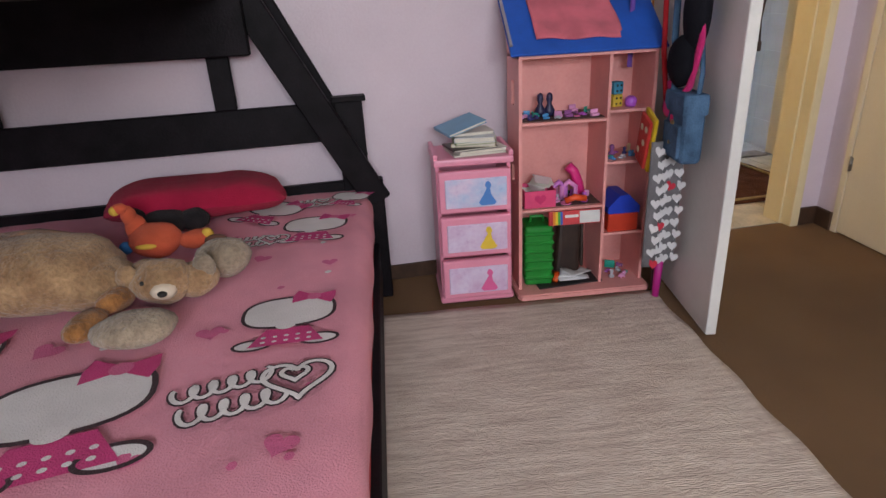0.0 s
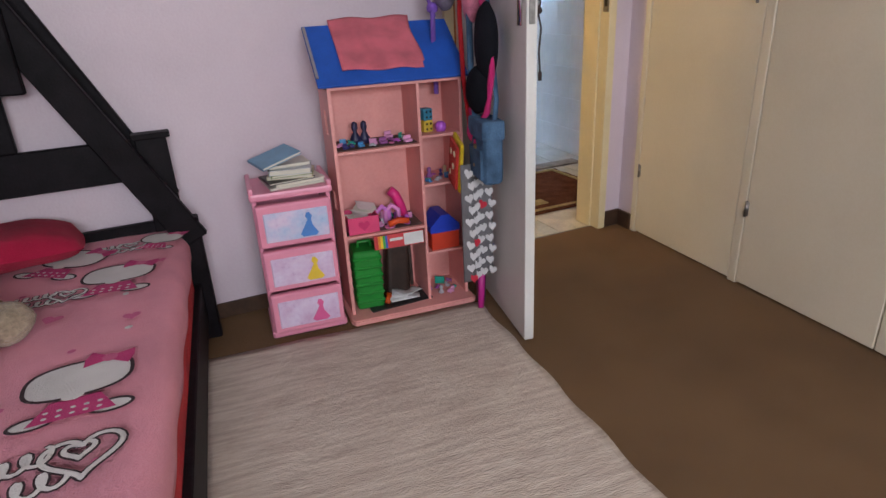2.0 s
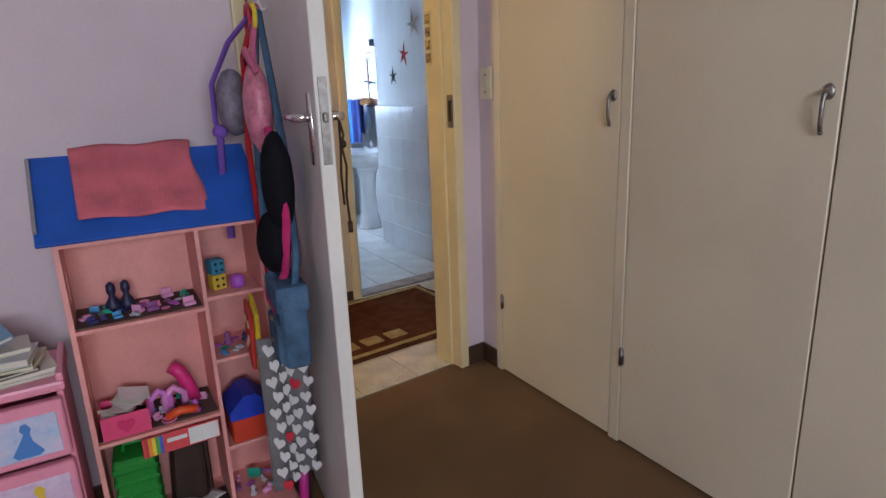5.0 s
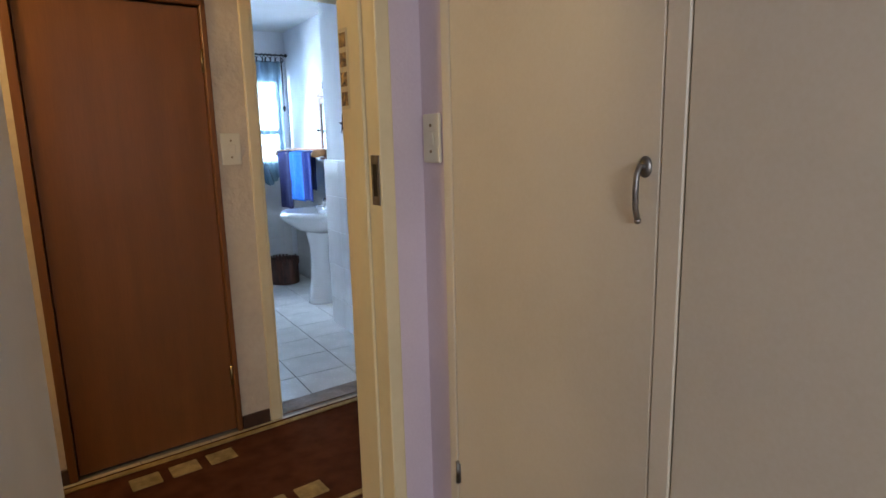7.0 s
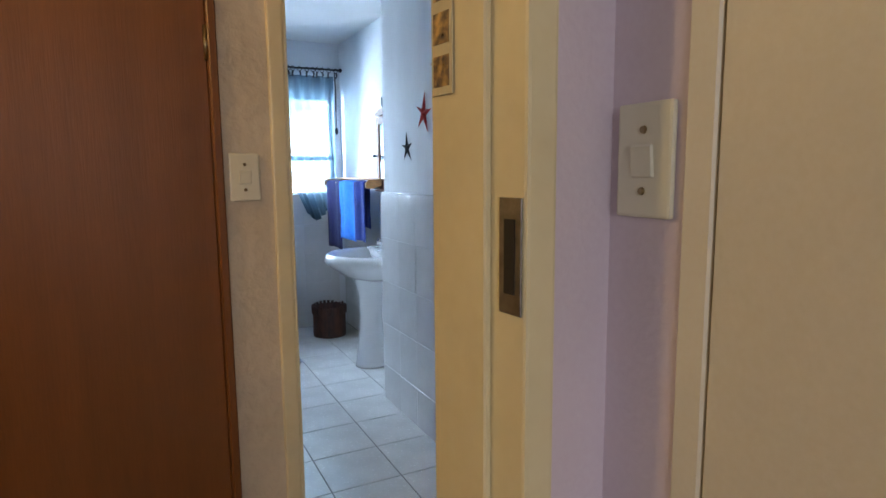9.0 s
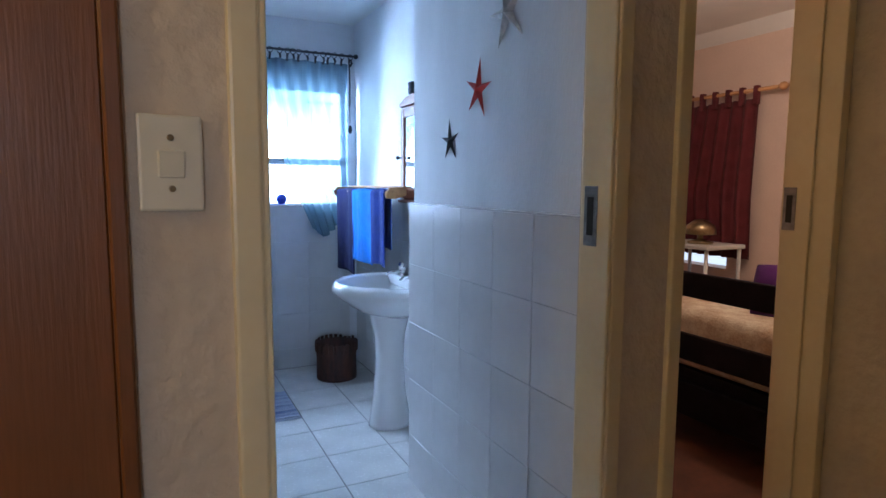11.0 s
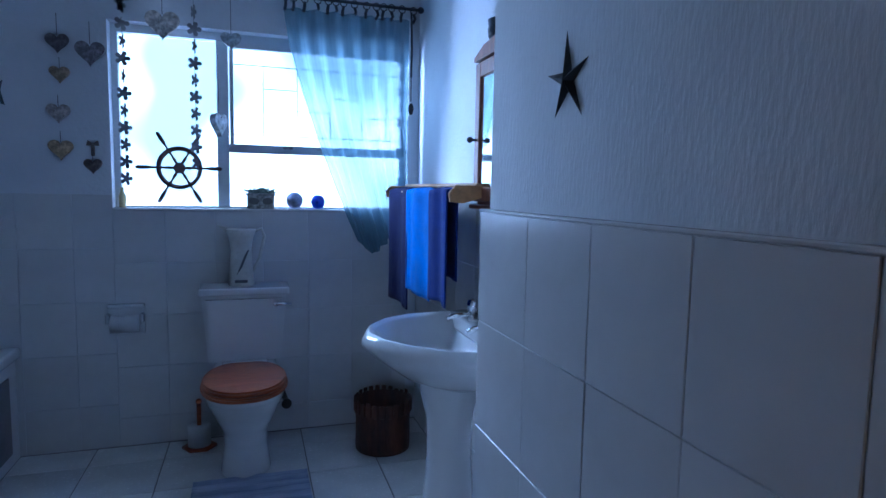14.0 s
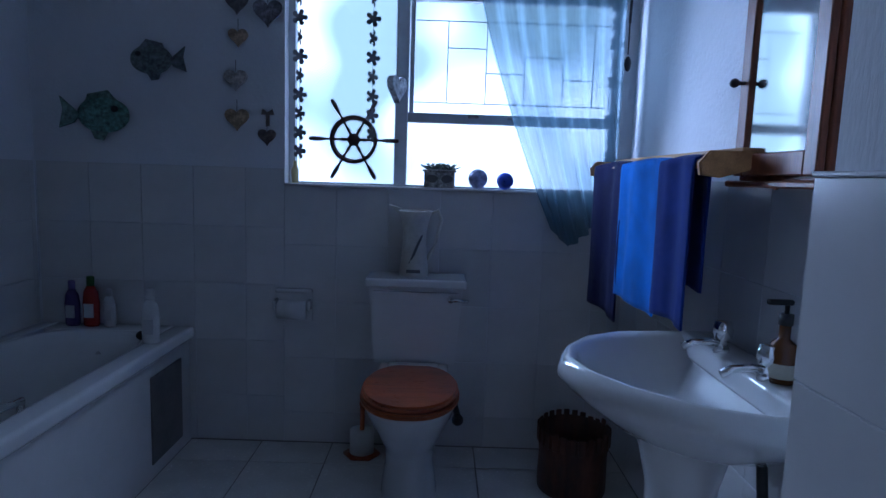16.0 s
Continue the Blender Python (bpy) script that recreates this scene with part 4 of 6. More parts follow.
def ribbon(pts, w, material, lift, name):
    bm = bmesh.new()
    vs = []
    for i, (a, b) in enumerate(pts):
        p, q = pts[max(0, i - 1)], pts[min(len(pts) - 1, i + 1)]
        t = Vector((q[0] - p[0], q[1] - p[1])).normalized()
        vs.append([bm.verts.new((a - t.y * w * sgn, b + t.x * w * sgn, on_spread(a, b, lift))) for sgn in (1, -1)])
    for a, b in zip(vs, vs[1:]):
        bm.faces.new((a[0], a[1], b[1], b[0]))
    sh = Shape()
    sh.add(bm)
    return sh.done(name, material, prints)


def squiggle(x, y, k, turn):
    """Looped strokes in place of script lettering, with a heart flourish."""
    c, s_ = math.cos(radians(turn)), math.sin(radians(turn))
    rows = [[(-0.14 + 0.17 * t - 0.012 * math.sin(t * 32), 0.03 + 0.022 * math.cos(t * 32) + 0.03 * t) for t in [i / 60 for i in range(61)]],
            [(-0.12 + 0.17 * t - 0.012 * math.sin(t * 30), -0.035 + 0.024 * math.cos(t * 30) + 0.02 * t) for t in [i / 60 for i in range(61)]]]
    rows.append([(0.08 + a * 1.0, 0.03 + b) for a, b in heart(0.13, 40)])
    rows.append([(0.075 + a * 0.5, 0.045 + b * 0.5) for a, b in heart(0.1, 30)])
    for row in rows:
        pts = [(x + k * (a * c - b * s_), y + k * (a * s_ + b * c)) for a, b in row]
        ribbon(pts, 0.009 * k, PRB, 0.0012, "stroke_outline")
        ribbon(pts, 0.005 * k, PRW, 0.002, "stroke")


squiggle(0.44, 1.885, 1.15, 8)
squiggle(0.27, 2.78, 0.8, -4)
squiggle(0.42, 3.16, 0.8, 4)
for x, y, w in ((0.52, 1.72, 0.07), (0.28, 2.17, 0.07), (0.33, 2.62, 0.06), (0.55, 2.55, 0.05), (0.25, 1.72, 0.05), (-0.1, 2.15, 0.08), (0.6, 2.98, 0.04)):
    flat([(a, b) for a, b in heart(w)][::-1], x, y, bx.uniform(-25, 25), PRD, 0.001, "heart")
for i in range(26):
    flat(oval(0.012, 0.010, 6), bx.uniform(-0.2, 0.56), bx.uniform(1.65, 3.2), bx.uniform(0, 90), PRW if i % 3 == 0 else PRD, 0.001, "gem")

# pillow and soft toys on the bed
def pillow_fn(w, d, h):
    def fn(u, v):
        a, b = u * 2 - 1, v * 2 - 1
        e = max(0.0, (1 - a ** 4) * (1 - b ** 4)) ** 0.5
        return a * w * (1 - 0.05 * b * b), b * d * (1 - 0.06 * a * a), h * e
    return fn


pf = pillow_fn(0.33, 0.2, 0.085)
sh = Shape()
for sgn in (1, -1):
    sh.sheet(lambda u, v: Vector((pf(u, v)[0], pf(u, v)[1], 0.06 + sgn * pf(u, v)[2] * (1 if sgn > 0 else 0.6) + 0.006 * noise.noise(Vector((u * 6, v * 6, 2))))), 26, 20)
tagged(sh.done("pillow", cloth("crimson_cotton", (0.42, 0.014, 0.055), 0.1), None, True, pose(0.0, 3.16, 0.512, -4, 3, 14)), "crimson cotton pillow on the bedspread", "pillow")
FURA = mat("sandy_plush", (0.36, 0.23, 0.12), 1.0, vary=0.2, scale=14, bump=1.0, bscale=90, spec=0.05, second=(0.22, 0.12, 0.06), sheen=0.3)
FURB = mat("grey_beige_plush", (0.34, 0.27, 0.19), 1.0, vary=0.18, scale=14, bump=1.0, bscale=90, spec=0.05, second=(0.22, 0.165, 0.115), sheen=0.3)
FURC = mat("golden_brown_plush", (0.32, 0.14, 0.045), 1.0, vary=0.2, scale=20, bump=1.0, bscale=80, spec=0.05, sheen=0.3)


def soft_toy(name, m, label, balls, material, extra=()):
    t = thing(name, m, label, "soft toy", "soft toys on the bed")
    sh = Shape()
    for c, r, sx, sy, sz, rz in balls:
        sh.ball(c, r, sx, sy, sz, Matrix.Rotation(radians(rz), 4, "Z"), 3, 0.10)
    sh.done("body", material, t, True)
    for nm, c, r, sx, sy, sz, mt in extra:
        Shape().ball(c, r, sx, sy, sz, None, 2, 0.05).done(nm, mt, t, True)
    return t


soft_toy("teddy_bear", pose(-0.22, 2.40, 0.515), "big sandy and grey plush animal lying down", [((0, 0, 0.10), 0.16, 1.4, 0.95, 0.66, 12), ((-0.2, -0.03, 0.1), 0.14, 1.2, 1.0, 0.7, 0), ((0.14, -0.02, 0.07), 0.1, 1.3, 0.9, 0.7, 20)], FURA, [("back", (-0.05, 0.06, 0.14), 0.13, 1.5, 0.7, 0.5, FURC)])
soft_toy("teddy_bear", pose(0.12, 2.36, 0.515), "tan plush animal with floppy ears", [((0, 0, 0.065), 0.07, 1.25, 0.95, 0.9, 0), ((0.075, 0.03, 0.05), 0.055, 1.2, 1, 0.9, 30), ((-0.06, 0.05, 0.06), 0.05, 1, 1, 1, 0)], FURA, [("snout", (0.02, -0.055, 0.06), 0.03, 1.2, 1, 0.8, plain("cream_felt", (0.66, 0.55, 0.42), 0.9)), ("ear", (0.11, 0.02, 0.09), 0.032, 1, 0.6, 1.2, FURB), ("ear", (-0.08, -0.02, 0.09), 0.032, 1, 0.6, 1.2, FURA), ("nose", (0.025, -0.082, 0.062), 0.011, 1.2, 1, 0.8, BLACK), ("eye", (-0.03, -0.055, 0.085), 0.007, 1, 1, 1, BLACK)])
soft_toy("teddy_bear", pose(0.24, 2.53, 0.512), "grey-beige round plush toy with dark ear", [((0, 0, 0.055), 0.07, 1.2, 1.0, 0.85, 0)], FURB, [("ear", (-0.02, 0.03, 0.1), 0.03, 1.2, 0.7, 0.6, plain("brown_felt", (0.14, 0.06, 0.035), 0.9))])
soft_toy("plush_paw", pose(0.115, 2.15, 0.512), "flat oval grey plush cushion on the bedspread", [((0, 0, 0.04), 0.075, 1.35, 0.95, 0.55, 8)], FURB)
soft_toy("plush_tail", pose(-0.02, 2.20, 0.512), "curly golden brown plush limb", [((0, 0, 0.035), 0.04, 1.0, 1.7, 0.85, -14), ((0.035, 0.1, 0.05), 0.035, 1, 1.6, 0.9, -30)], FURC)
soft_toy("plush_elephant", pose(-0.02, 2.72, 0.512), "orange plush toy with a curled striped trunk", [((0, 0, 0.06), 0.065, 1.3, 1.0, 0.9, 0), ((0.12, 0.02, 0.045), 0.035, 1.7, 1, 0.9, 10), ((-0.06, 0.02, 0.1), 0.035, 1, 1, 1.3, 0), ((-0.07, 0.01, 0.145), 0.024, 1, 1, 1.4, 0), ((-0.085, -0.005, 0.175), 0.018, 1.3, 1, 1, 0)], cloth("orange_plush", (0.66, 0.12, 0.055)), [("tip", (-0.1, -0.01, 0.17), 0.017, 1, 1, 1, plain("yellow_felt", (0.72, 0.45, 0.06), 0.9)), ("stripe", (-0.01, -0.06, 0.06), 0.016, 2.2, 0.6, 0.6, plain("yellow_felt", (0.72, 0.45, 0.06), 0.9)), ("hand", (0.16, 0.02, 0.06), 0.02, 1, 1, 1, plain("yellow_felt", (0.72, 0.45, 0.06), 0.9)), ("patch", (-0.085, -0.03, 0.05), 0.022, 1, 1, 1, plain("blue_felt", (0.03, 0.16, 0.45), 0.9))])
soft_toy("plush_cat", pose(-0.06, 2.92, 0.512), "small black plush toy by the pillow", [((0, 0, 0.05), 0.06, 1.5, 1, 0.8, 0), ((0.1, 0.02, 0.05), 0.045, 1.2, 1, 0.9, 0), ((-0.1, 0.01, 0.07), 0.04, 1, 1, 1, 0)], cloth("black_plush", (0.02, 0.016, 0.018)))

# bags hung on the bedroom door, in the leaf's own axes
def hung(name, label, category="bag"):
    return thing(name, LEAF @ Matrix.Translation((0, 0, -0.03)) @ Matrix.Diagonal((1, 0.8, 1, 1)), label, category, "bags on the door")


hk = hung("door_hook", "white over-door hook at the top of the door", "hook")
Shape().tube([(0.44, -0.002, 1.80), (0.44, -0.03, 1.79), (0.43, -0.045, 1.72), (0.425, -0.03, 1.685), (0.425, -0.01, 1.69)], 0.007).done("hook", plain("white_plastic", (0.72, 0.72, 0.74)), hk, True)
bp = hung("backpack", "lavender and grey backpack hanging by its straps")
Shape().ball((0.28, -0.15, 1.42), 0.085, 0.9, 0.75, 1.25, None, 3, 0.1).done("body", plain("grey_mesh_fabric", (0.22, 0.2, 0.26), 0.8, 0.2), bp, True)
PURPLE = cloth("purple_webbing", (0.24, 0.11, 0.55))
Shape().tube([(0.42, -0.05, 1.69), (0.34, -0.15, 1.6), (0.25, -0.22, 1.48), (0.22, -0.22, 1.36), (0.27, -0.21, 1.3)], 0.016, 8, None, 0.4).tube([(0.27, -0.215, 1.32), (0.29, -0.225, 1.2), (0.285, -0.22, 1.08), (0.30, -0.225, 0.98)], 0.017, 6, None, 0.25).ball((0.25, -0.21, 1.33), 0.03, 1, 1, 0.8, None, 2, 0.2).done("strap", PURPLE, bp, True)
rs = hung("strap_bag", "long red bag strap hanging on the hook", "bag strap")
Shape().tube([(0.43, -0.05, 1.70), (0.46, -0.12, 1.55), (0.47, -0.14, 1.3), (0.50, -0.14, 1.05), (0.55, -0.13, 0.86)], 0.012, 6, None, 0.3).done("strap", cloth("red_webbing", (0.55, 0.02, 0.03)), rs, True)
yr = hung("hair_band", "yellow and red plastic rings on the hook", "ring")
Shape().tube([(0.45 + 0.05 * math.cos(a), -0.07, 1.66 + 0.035 * math.sin(a)) for a in [i * 0.45 for i in range(15)]], 0.009, 6).done("yellow_ring", plain("yellow_plastic", (0.78, 0.6, 0.03)), yr, True)
Shape().tube([(0.41 + 0.04 * math.cos(a), -0.08, 1.655 + 0.045 * math.sin(a)) for a in [i * 0.45 for i in range(15)]], 0.008, 6).done("red_ring", plain("crimson_plastic", (0.5, 0.03, 0.08)), yr, True)
pk = hung("pink_bag", "shiny pink sequinned shoulder bag")
Shape().ball((0.53, -0.10, 1.40), 0.07, 0.9, 0.7, 1.9, None, 3, 0.12).done("body", mat("pink_sequins", (0.60, 0.20, 0.29), 0.3, vary=0.16, scale=30, bump=0.25, bscale=150), pk, True)
Shape().tube([(0.44, -0.05, 1.69), (0.50, -0.09, 1.58), (0.53, -0.1, 1.5)], 0.012).tube([(0.52, -0.12, 1.53), (0.56, -0.13, 1.56), (0.585, -0.1, 1.5)], 0.012).done("strap", cloth("pink_webbing", (0.66, 0.16, 0.3)), pk, True)
bk = hung("black_bag", "black bag with hot pink piping")
Shape().ball((0.68, -0.09, 1.2), 0.073, 0.9, 0.75, 2.0, None, 3, 0.06).ball((0.65, -0.12, 1.03), 0.075, 1.0, 0.8, 1.2, None, 3, 0.06).done("body", mat("black_fabric", (0.010, 0.010, 0.014), 0.9, vary=0.1, scale=9, bump=0.4, bscale=200, spec=0.1), bk, True)
HOT = cloth("hot_pink_fabric", (0.70, 0.03, 0.2))
Shape().tube([(0.66, -0.1, 1.35), (0.72, -0.09, 1.25), (0.73, -0.085, 1.1), (0.70, -0.1, 0.95), (0.63, -0.13, 0.87), (0.57, -0.13, 0.95)], 0.015).ball((0.6, -0.14, 0.86), 0.035, 1.2, 0.7, 1, None, 2, 0.2).ball((0.66, -0.13, 0.82), 0.035, 1.1, 0.7, 1.2, None, 2, 0.2).done("piping", HOT, bk, True)
dn = hung("denim_bag", "blue denim bag on a long denim strap")
DENIM = mat("blue_denim", (0.085, 0.16, 0.27), 0.9, vary=0.2, scale=12, bump=0.7, bscale=240, spec=0.1)
Shape().box(0.60, -0.15, 0.68, 0.78, -0.05, 0.92, 0.028, seg=3).box(0.615, -0.165, 0.70, 0.765, -0.145, 0.82, 0.008, seg=2).box(0.595, -0.16, 0.855, 0.785, -0.045, 0.93, 0.012, seg=2).done("body", DENIM, dn, False)
Shape().tube([(0.44, -0.06, 1.68), (0.52, -0.11, 1.4), (0.58, -0.13, 1.1), (0.62, -0.13, 0.98), (0.62, -0.13, 0.91)], 0.017, 6, None, 0.3).tube([(0.46, -0.05, 1.68), (0.60, -0.04, 1.3), (0.72, -0.06, 1.0), (0.765, -0.09, 0.91)], 0.017, 6, None, 0.3).done("strap", DENIM, dn, True)
Shape().box(0.70, -0.172, 0.82, 0.72, -0.164, 0.835).cyl((0.69, -0.166, 0.75), (0.69, -0.17, 0.75), 0.007).done("button", BRASS, dn)
po = hung("felt_pouch", "red and yellow spotted felt pouch", "pouch")
Shape().box(-0.055, -0.018, -0.1, 0.055, 0.0, 0.1, 0.012, Matrix.Translation((0.56, -0.22, 0.73)) @ Matrix.Rotation(radians(16), 4, "Y"), seg=2).done("front", cloth("red_felt", (0.58, 0.04, 0.03)), po)
Shape().box(-0.062, 0.0, -0.11, 0.062, 0.02, 0.115, 0.012, Matrix.Translation((0.565, -0.22, 0.73)) @ Matrix.Rotation(radians(16), 4, "Y"), seg=2).done("back", cloth("yellow_felt_cloth", (0.76, 0.52, 0.02)), po)
for a, b in ((-0.02, 0.05), (0.02, 0.0), (-0.025, -0.05), (0.03, 0.06)):
    Shape().prism(oval(0.013, 0.013, 12), 0.003, Matrix.Translation((0.56, -0.22, 0.73)) @ Matrix.Rotation(radians(16), 4, "Y") @ Matrix.Translation((a, -0.018, b)) @ Matrix.Rotation(radians(90), 4, "X")).done("spot", plain("cream_card"  , (0.62, 0.55, 0.36)), po)
hc = hung("heart_cloth", "grey cloth bag printed with white hearts", "cloth bag")


def heart_cloth_at(u, v, lift=0.0):
    fold = 0.012 * math.sin(u * 9 + 1)
    return Vector((0.56 + 0.09 * u + 0.9 * (fold + lift), -0.03 - 0.19 * u + 0.43 * (fold + lift), 0.22 + 0.52 * v))


Shape().sheet(lambda u, v: heart_cloth_at(u, v), 24, 20, 0.006).done("body", cloth("grey_cotton", (0.20, 0.19, 0.20)), hc, True)
hr = random.Random(3)
for i in range(10):
    for j in range(4):
        u, v = (j + 0.35 + 0.3 * (i % 2)) / 4.3, 0.03 + i * 0.1
        Shape().prism(heart(0.045), 0.002, Matrix.Translation(heart_cloth_at(u, v, 0.009)) @ Matrix.Rotation(radians(65), 4, "Z") @ Matrix.Rotation(radians(90), 4, "X") @ Matrix.Rotation(radians(hr.uniform(-20, 20)), 4, "Z")).done("heart", plain("red_heart", (0.6, 0.03, 0.06)) if (i * 4 + j) % 11 == 3 else plain("white_heart", (0.7, 0.69, 0.7), 0.8), hc)
sk = thing("umbrella", LEAF, "rolled black and magenta umbrella behind the door", "umbrella")
Shape().cyl((0.50, -0.06, 0.01), (0.47, -0.05, 0.3), 0.02, 0.03).done("body", plain("black_nylon", (0.03, 0.02, 0.03)), sk, True)
Shape().cyl((0.56, -0.08, 0.01), (0.52, -0.06, 0.22), 0.014, 0.02).done("band", plain("magenta_nylon", (0.5, 0.02, 0.25)), sk, True)

# ---- hall things ----
hr_ = rug("hall_rug", 0.2, 4.10, 3.52, 4.985, SKEW, mat("brown_pile_rug", (0.13, 0.045, 0.022), 0.98, vary=0.15, scale=10, bump=1.0, bscale=300, spec=0.05), "brown hall rug with cream border lines and squares", 0.006)
CREAMPILE = mat("gold_cream_pile", (0.50, 0.36, 0.16), 0.98, vary=0.15, scale=20, bump=1.0, bscale=300, spec=0.05)
s = Shape()
for x0, y0, x1, y1 in ((0.25, 4.135, 3.485, 4.165), (0.25, 4.925, 3.485, 4.955), (3.455, 4.165, 3.485, 4.925)):
    s.box(x0, y0, 0.012, x1, y1, 0.0195, 0.002)
s.done("border", CREAMPILE, hr_)
for i, x in enumerate((0.55, 0.71, 0.87, 1.4, 1.56, 1.72, 2.30, 2.46, 2.62)):
    for y in (4.24, 4.76):
        xo = x + (0.2 if y < 4.5 else 0.0)
        Shape().box(xo, y, 0.012, xo + 0.12, y + 0.10, 0.0185, 0.003).done("square", CREAMPILE, hr_)
lamp_h = thing("ceiling_lamp", pose(1.3, 4.33, 0), "round white glass ceiling lamp in the hall, lit", "ceiling lamp")
Shape().lathe([(0.07, 2.50), (0.075, 2.549)], None, 24).done("base", CHROME, lamp_h, True)
Shape().lathe([(0.005, 2.395), (0.06, 2.41), (0.1, 2.45), (0.09, 2.5)], None, 24).done("shade", mat("lit_glass", (0.9, 0.75, 0.5), 0.4, emit=2.0), lamp_h, True)

# ---- far bedroom ----
fb = thing("far_bed", pose(5.3, 6.05, 0, 0, 0, 90), "dark wooden bed with slatted footboard", "bed")
for z0, z1 in ((0.16, 0.34), (0.46, 0.60), (0.80, 0.93)):
    Shape().box(-0.8, 0, z0, 0.8, 0.035, z1, 0.004).done("footboard_rail", BLACKWOOD, fb)
for x in (-0.84, 0.78):
    Shape().box(x, -0.01, 0, x + 0.06, 0.045, 0.95, 0.005).done("post", BLACKWOOD, fb)
Shape().box(-0.78, -1.36, 0.16, 0.78, -0.01, 0.40).done("base", BLACKWOOD, fb)
QUILT = mat("cream_quilt", (0.62, 0.54, 0.40), 0.95, vary=0.2, scale=9, bump=0.6, bscale=90, second=(0.45, 0.28, 0.15))
tagged(Shape().box(-0.8, -1.36, 0.402, 0.8, -0.015, 0.72, 0.06, seg=3).done("quilt", QUILT, None, True, pose(5.3, 6.05, 0, 0, 0, 90)), "cream quilt with brown embroidery on the bed", "quilt")
for i, (a, c) in enumerate(((0.3, (0.09, 0.02, 0.14)), (-0.1, (0.45, 0.02, 0.02)))):
    pf2 = pillow_fn(0.15, 0.14, 0.05)
    sh = Shape()
    for sgn in (1, -1):
        sh.sheet(lambda u, v: Vector((pf2(u, v)[0], pf2(u, v)[1], sgn * pf2(u, v)[2])), 16, 16)
    tagged(sh.done("cushion", cloth("cushion_%d" % i, c), None, True, pose(5.62, 5.62 + a, 0.845, 72, 0, -70)), ("purple cushion on the quilt", "red cushion leaning on the quilt")[i] + " of the far bed", "cushion", "cushions")
ct = thing("curtain", pose(6.62, 6.67, 0), "dark maroon tab-top curtain on a wooden rod", "curtain")
Shape().sheet(lambda u, v: Vector((0.03 * math.sin(u * 38) * (1 - 0.35 * v), (0.12 + 0.75 * u) * (1.0 - 0.25 * abs(v - 0.4)) + 0.1, 0.85 + 1.15 * v)), 90, 12, 0.004).done("cloth", cloth("maroon_cloth", (0.13, 0.025, 0.03)), ct, True)
for i in range(7):
    Shape().box(-0.02, 0.2 + i * 0.115, 1.96, 0.02, 0.235 + i * 0.115, 2.09, 0.004).done("tab", MATS["maroon_cloth"], ct)
Shape().cyl((0, 0.05, 2.06), (0, 1.7, 2.06), 0.014).ball((0, 0.02, 2.06), 0.03).ball((0, -0.03, 2.06), 0.018).done("rod", PINE, ct, True)
dk = thing("side_table", pose(6.42, 7.15, 0), "small white metal side table", "table")
Shape().box(-0.2, -0.25, 0.93, 0.2, 0.25, 0.96, 0.006).done("top", plain("white_enamel", (0.66, 0.66, 0.64)), dk)
for x in (-0.17, 0.17):
    for y in (-0.22, 0.22):
        Shape().cyl((x, y, 0), (x, y, 0.93), 0.014).done("leg", MATS["white_enamel"], dk, True)
dl = thing("desk_lamp", pose(6.38, 7.1, 0.961), "brass dome desk lamp, unlit", "lamp")
Shape().lathe([(0.09, 0), (0.09, 0.015), (0.02, 0.03), (0.02, 0.06), (0.11, 0.07), (0.1, 0.13), (0.05, 0.17), (0.01, 0.18)], None, 20).done("dome", BRASS, dl, True)

# ---- bathroom things ----
FRAMEW = plain("white_window_paint", (0.62, 0.65, 0.68), 0.4)
win = thing("window_1", pose(0, 8.50, 0), "white painted steel window with burglar bars", "window", "", "structure")
Shape().box(2.60, -0.02, 1.20, 2.63, 0.03, 2.13).box(4.07, -0.02, 1.20, 4.10, 0.03, 2.13).box(2.63, -0.02, 2.09, 4.07, 0.03, 2.13).box(2.63, -0.02, 1.216, 4.07, 0.03, 1.235).box(3.085, -0.025, 1.235, 3.145, 0.03, 2.09, 0.004).box(3.145, -0.022, 1.52, 4.07, 0.028, 1.565, 0.004).box(3.15, -0.02, 1.565, 3.17, 0.02, 2.09).box(3.17, -0.02, 2.06, 4.07, 0.02, 2.09).done("frame", FRAMEW, win)
PANE = glass("clear_pane", (0.97, 0.99, 1.0), 0.98)
for x0, x1, z0, z1 in ((2.63, 3.085, 1.235, 2.09), (3.145, 4.07, 1.235, 1.52), (3.17, 4.07, 1.565, 2.06)):
    p = Shape().box(x0, 0.004, z0, x1, 0.008, z1).done("pane", PANE, win)
    p.visible_shadow = False
s = Shape()
for z in (1.62, 1.99):
    s.cyl((3.17, 0.05, z), (4.07, 0.05, z), 0.0028, seg=6)
for x in (3.32, 3.5, 3.68, 3.86, 4.0):
    s.cyl((x, 0.05, 1.62), (x, 0.05, 1.99), 0.0028, seg=6)
for x0, x1, z in ((3.32, 3.5, 1.87), (3.5, 3.68, 1.76), (3.68, 3.86, 1.84), (3.86, 4.0, 1.74)):
    s.cyl((x0, 0.05, z), (x1, 0.05, z), 0.0028, seg=6)
s.done("burglar_bar", plain("dark_bar_paint", (0.12, 0.14, 0.15)), win)
s = Shape()
for x in (3.42, 3.6):
    s.box(x, -0.05, 1.545, x + 0.05, -0.02, 1.56, 0.003)
s.done("latch", STEEL, win)
structure("window_sill", Shape().box(2.60, 8.395, 1.212, 4.10, 8.48, 1.226, 0.003), WTILE, "tiled window sill crowded with ornaments", "sill")

# sheer curtain gathered to the side, on a dark rod with ring clips
cu = thing("sheer_curtain", pose(0, 8.33, 0), "sheer blue curtain gathered towards the corner", "curtain")
sheer = bpy.data.materials.new("sheer_blue_voile")
sheer.use_nodes = True
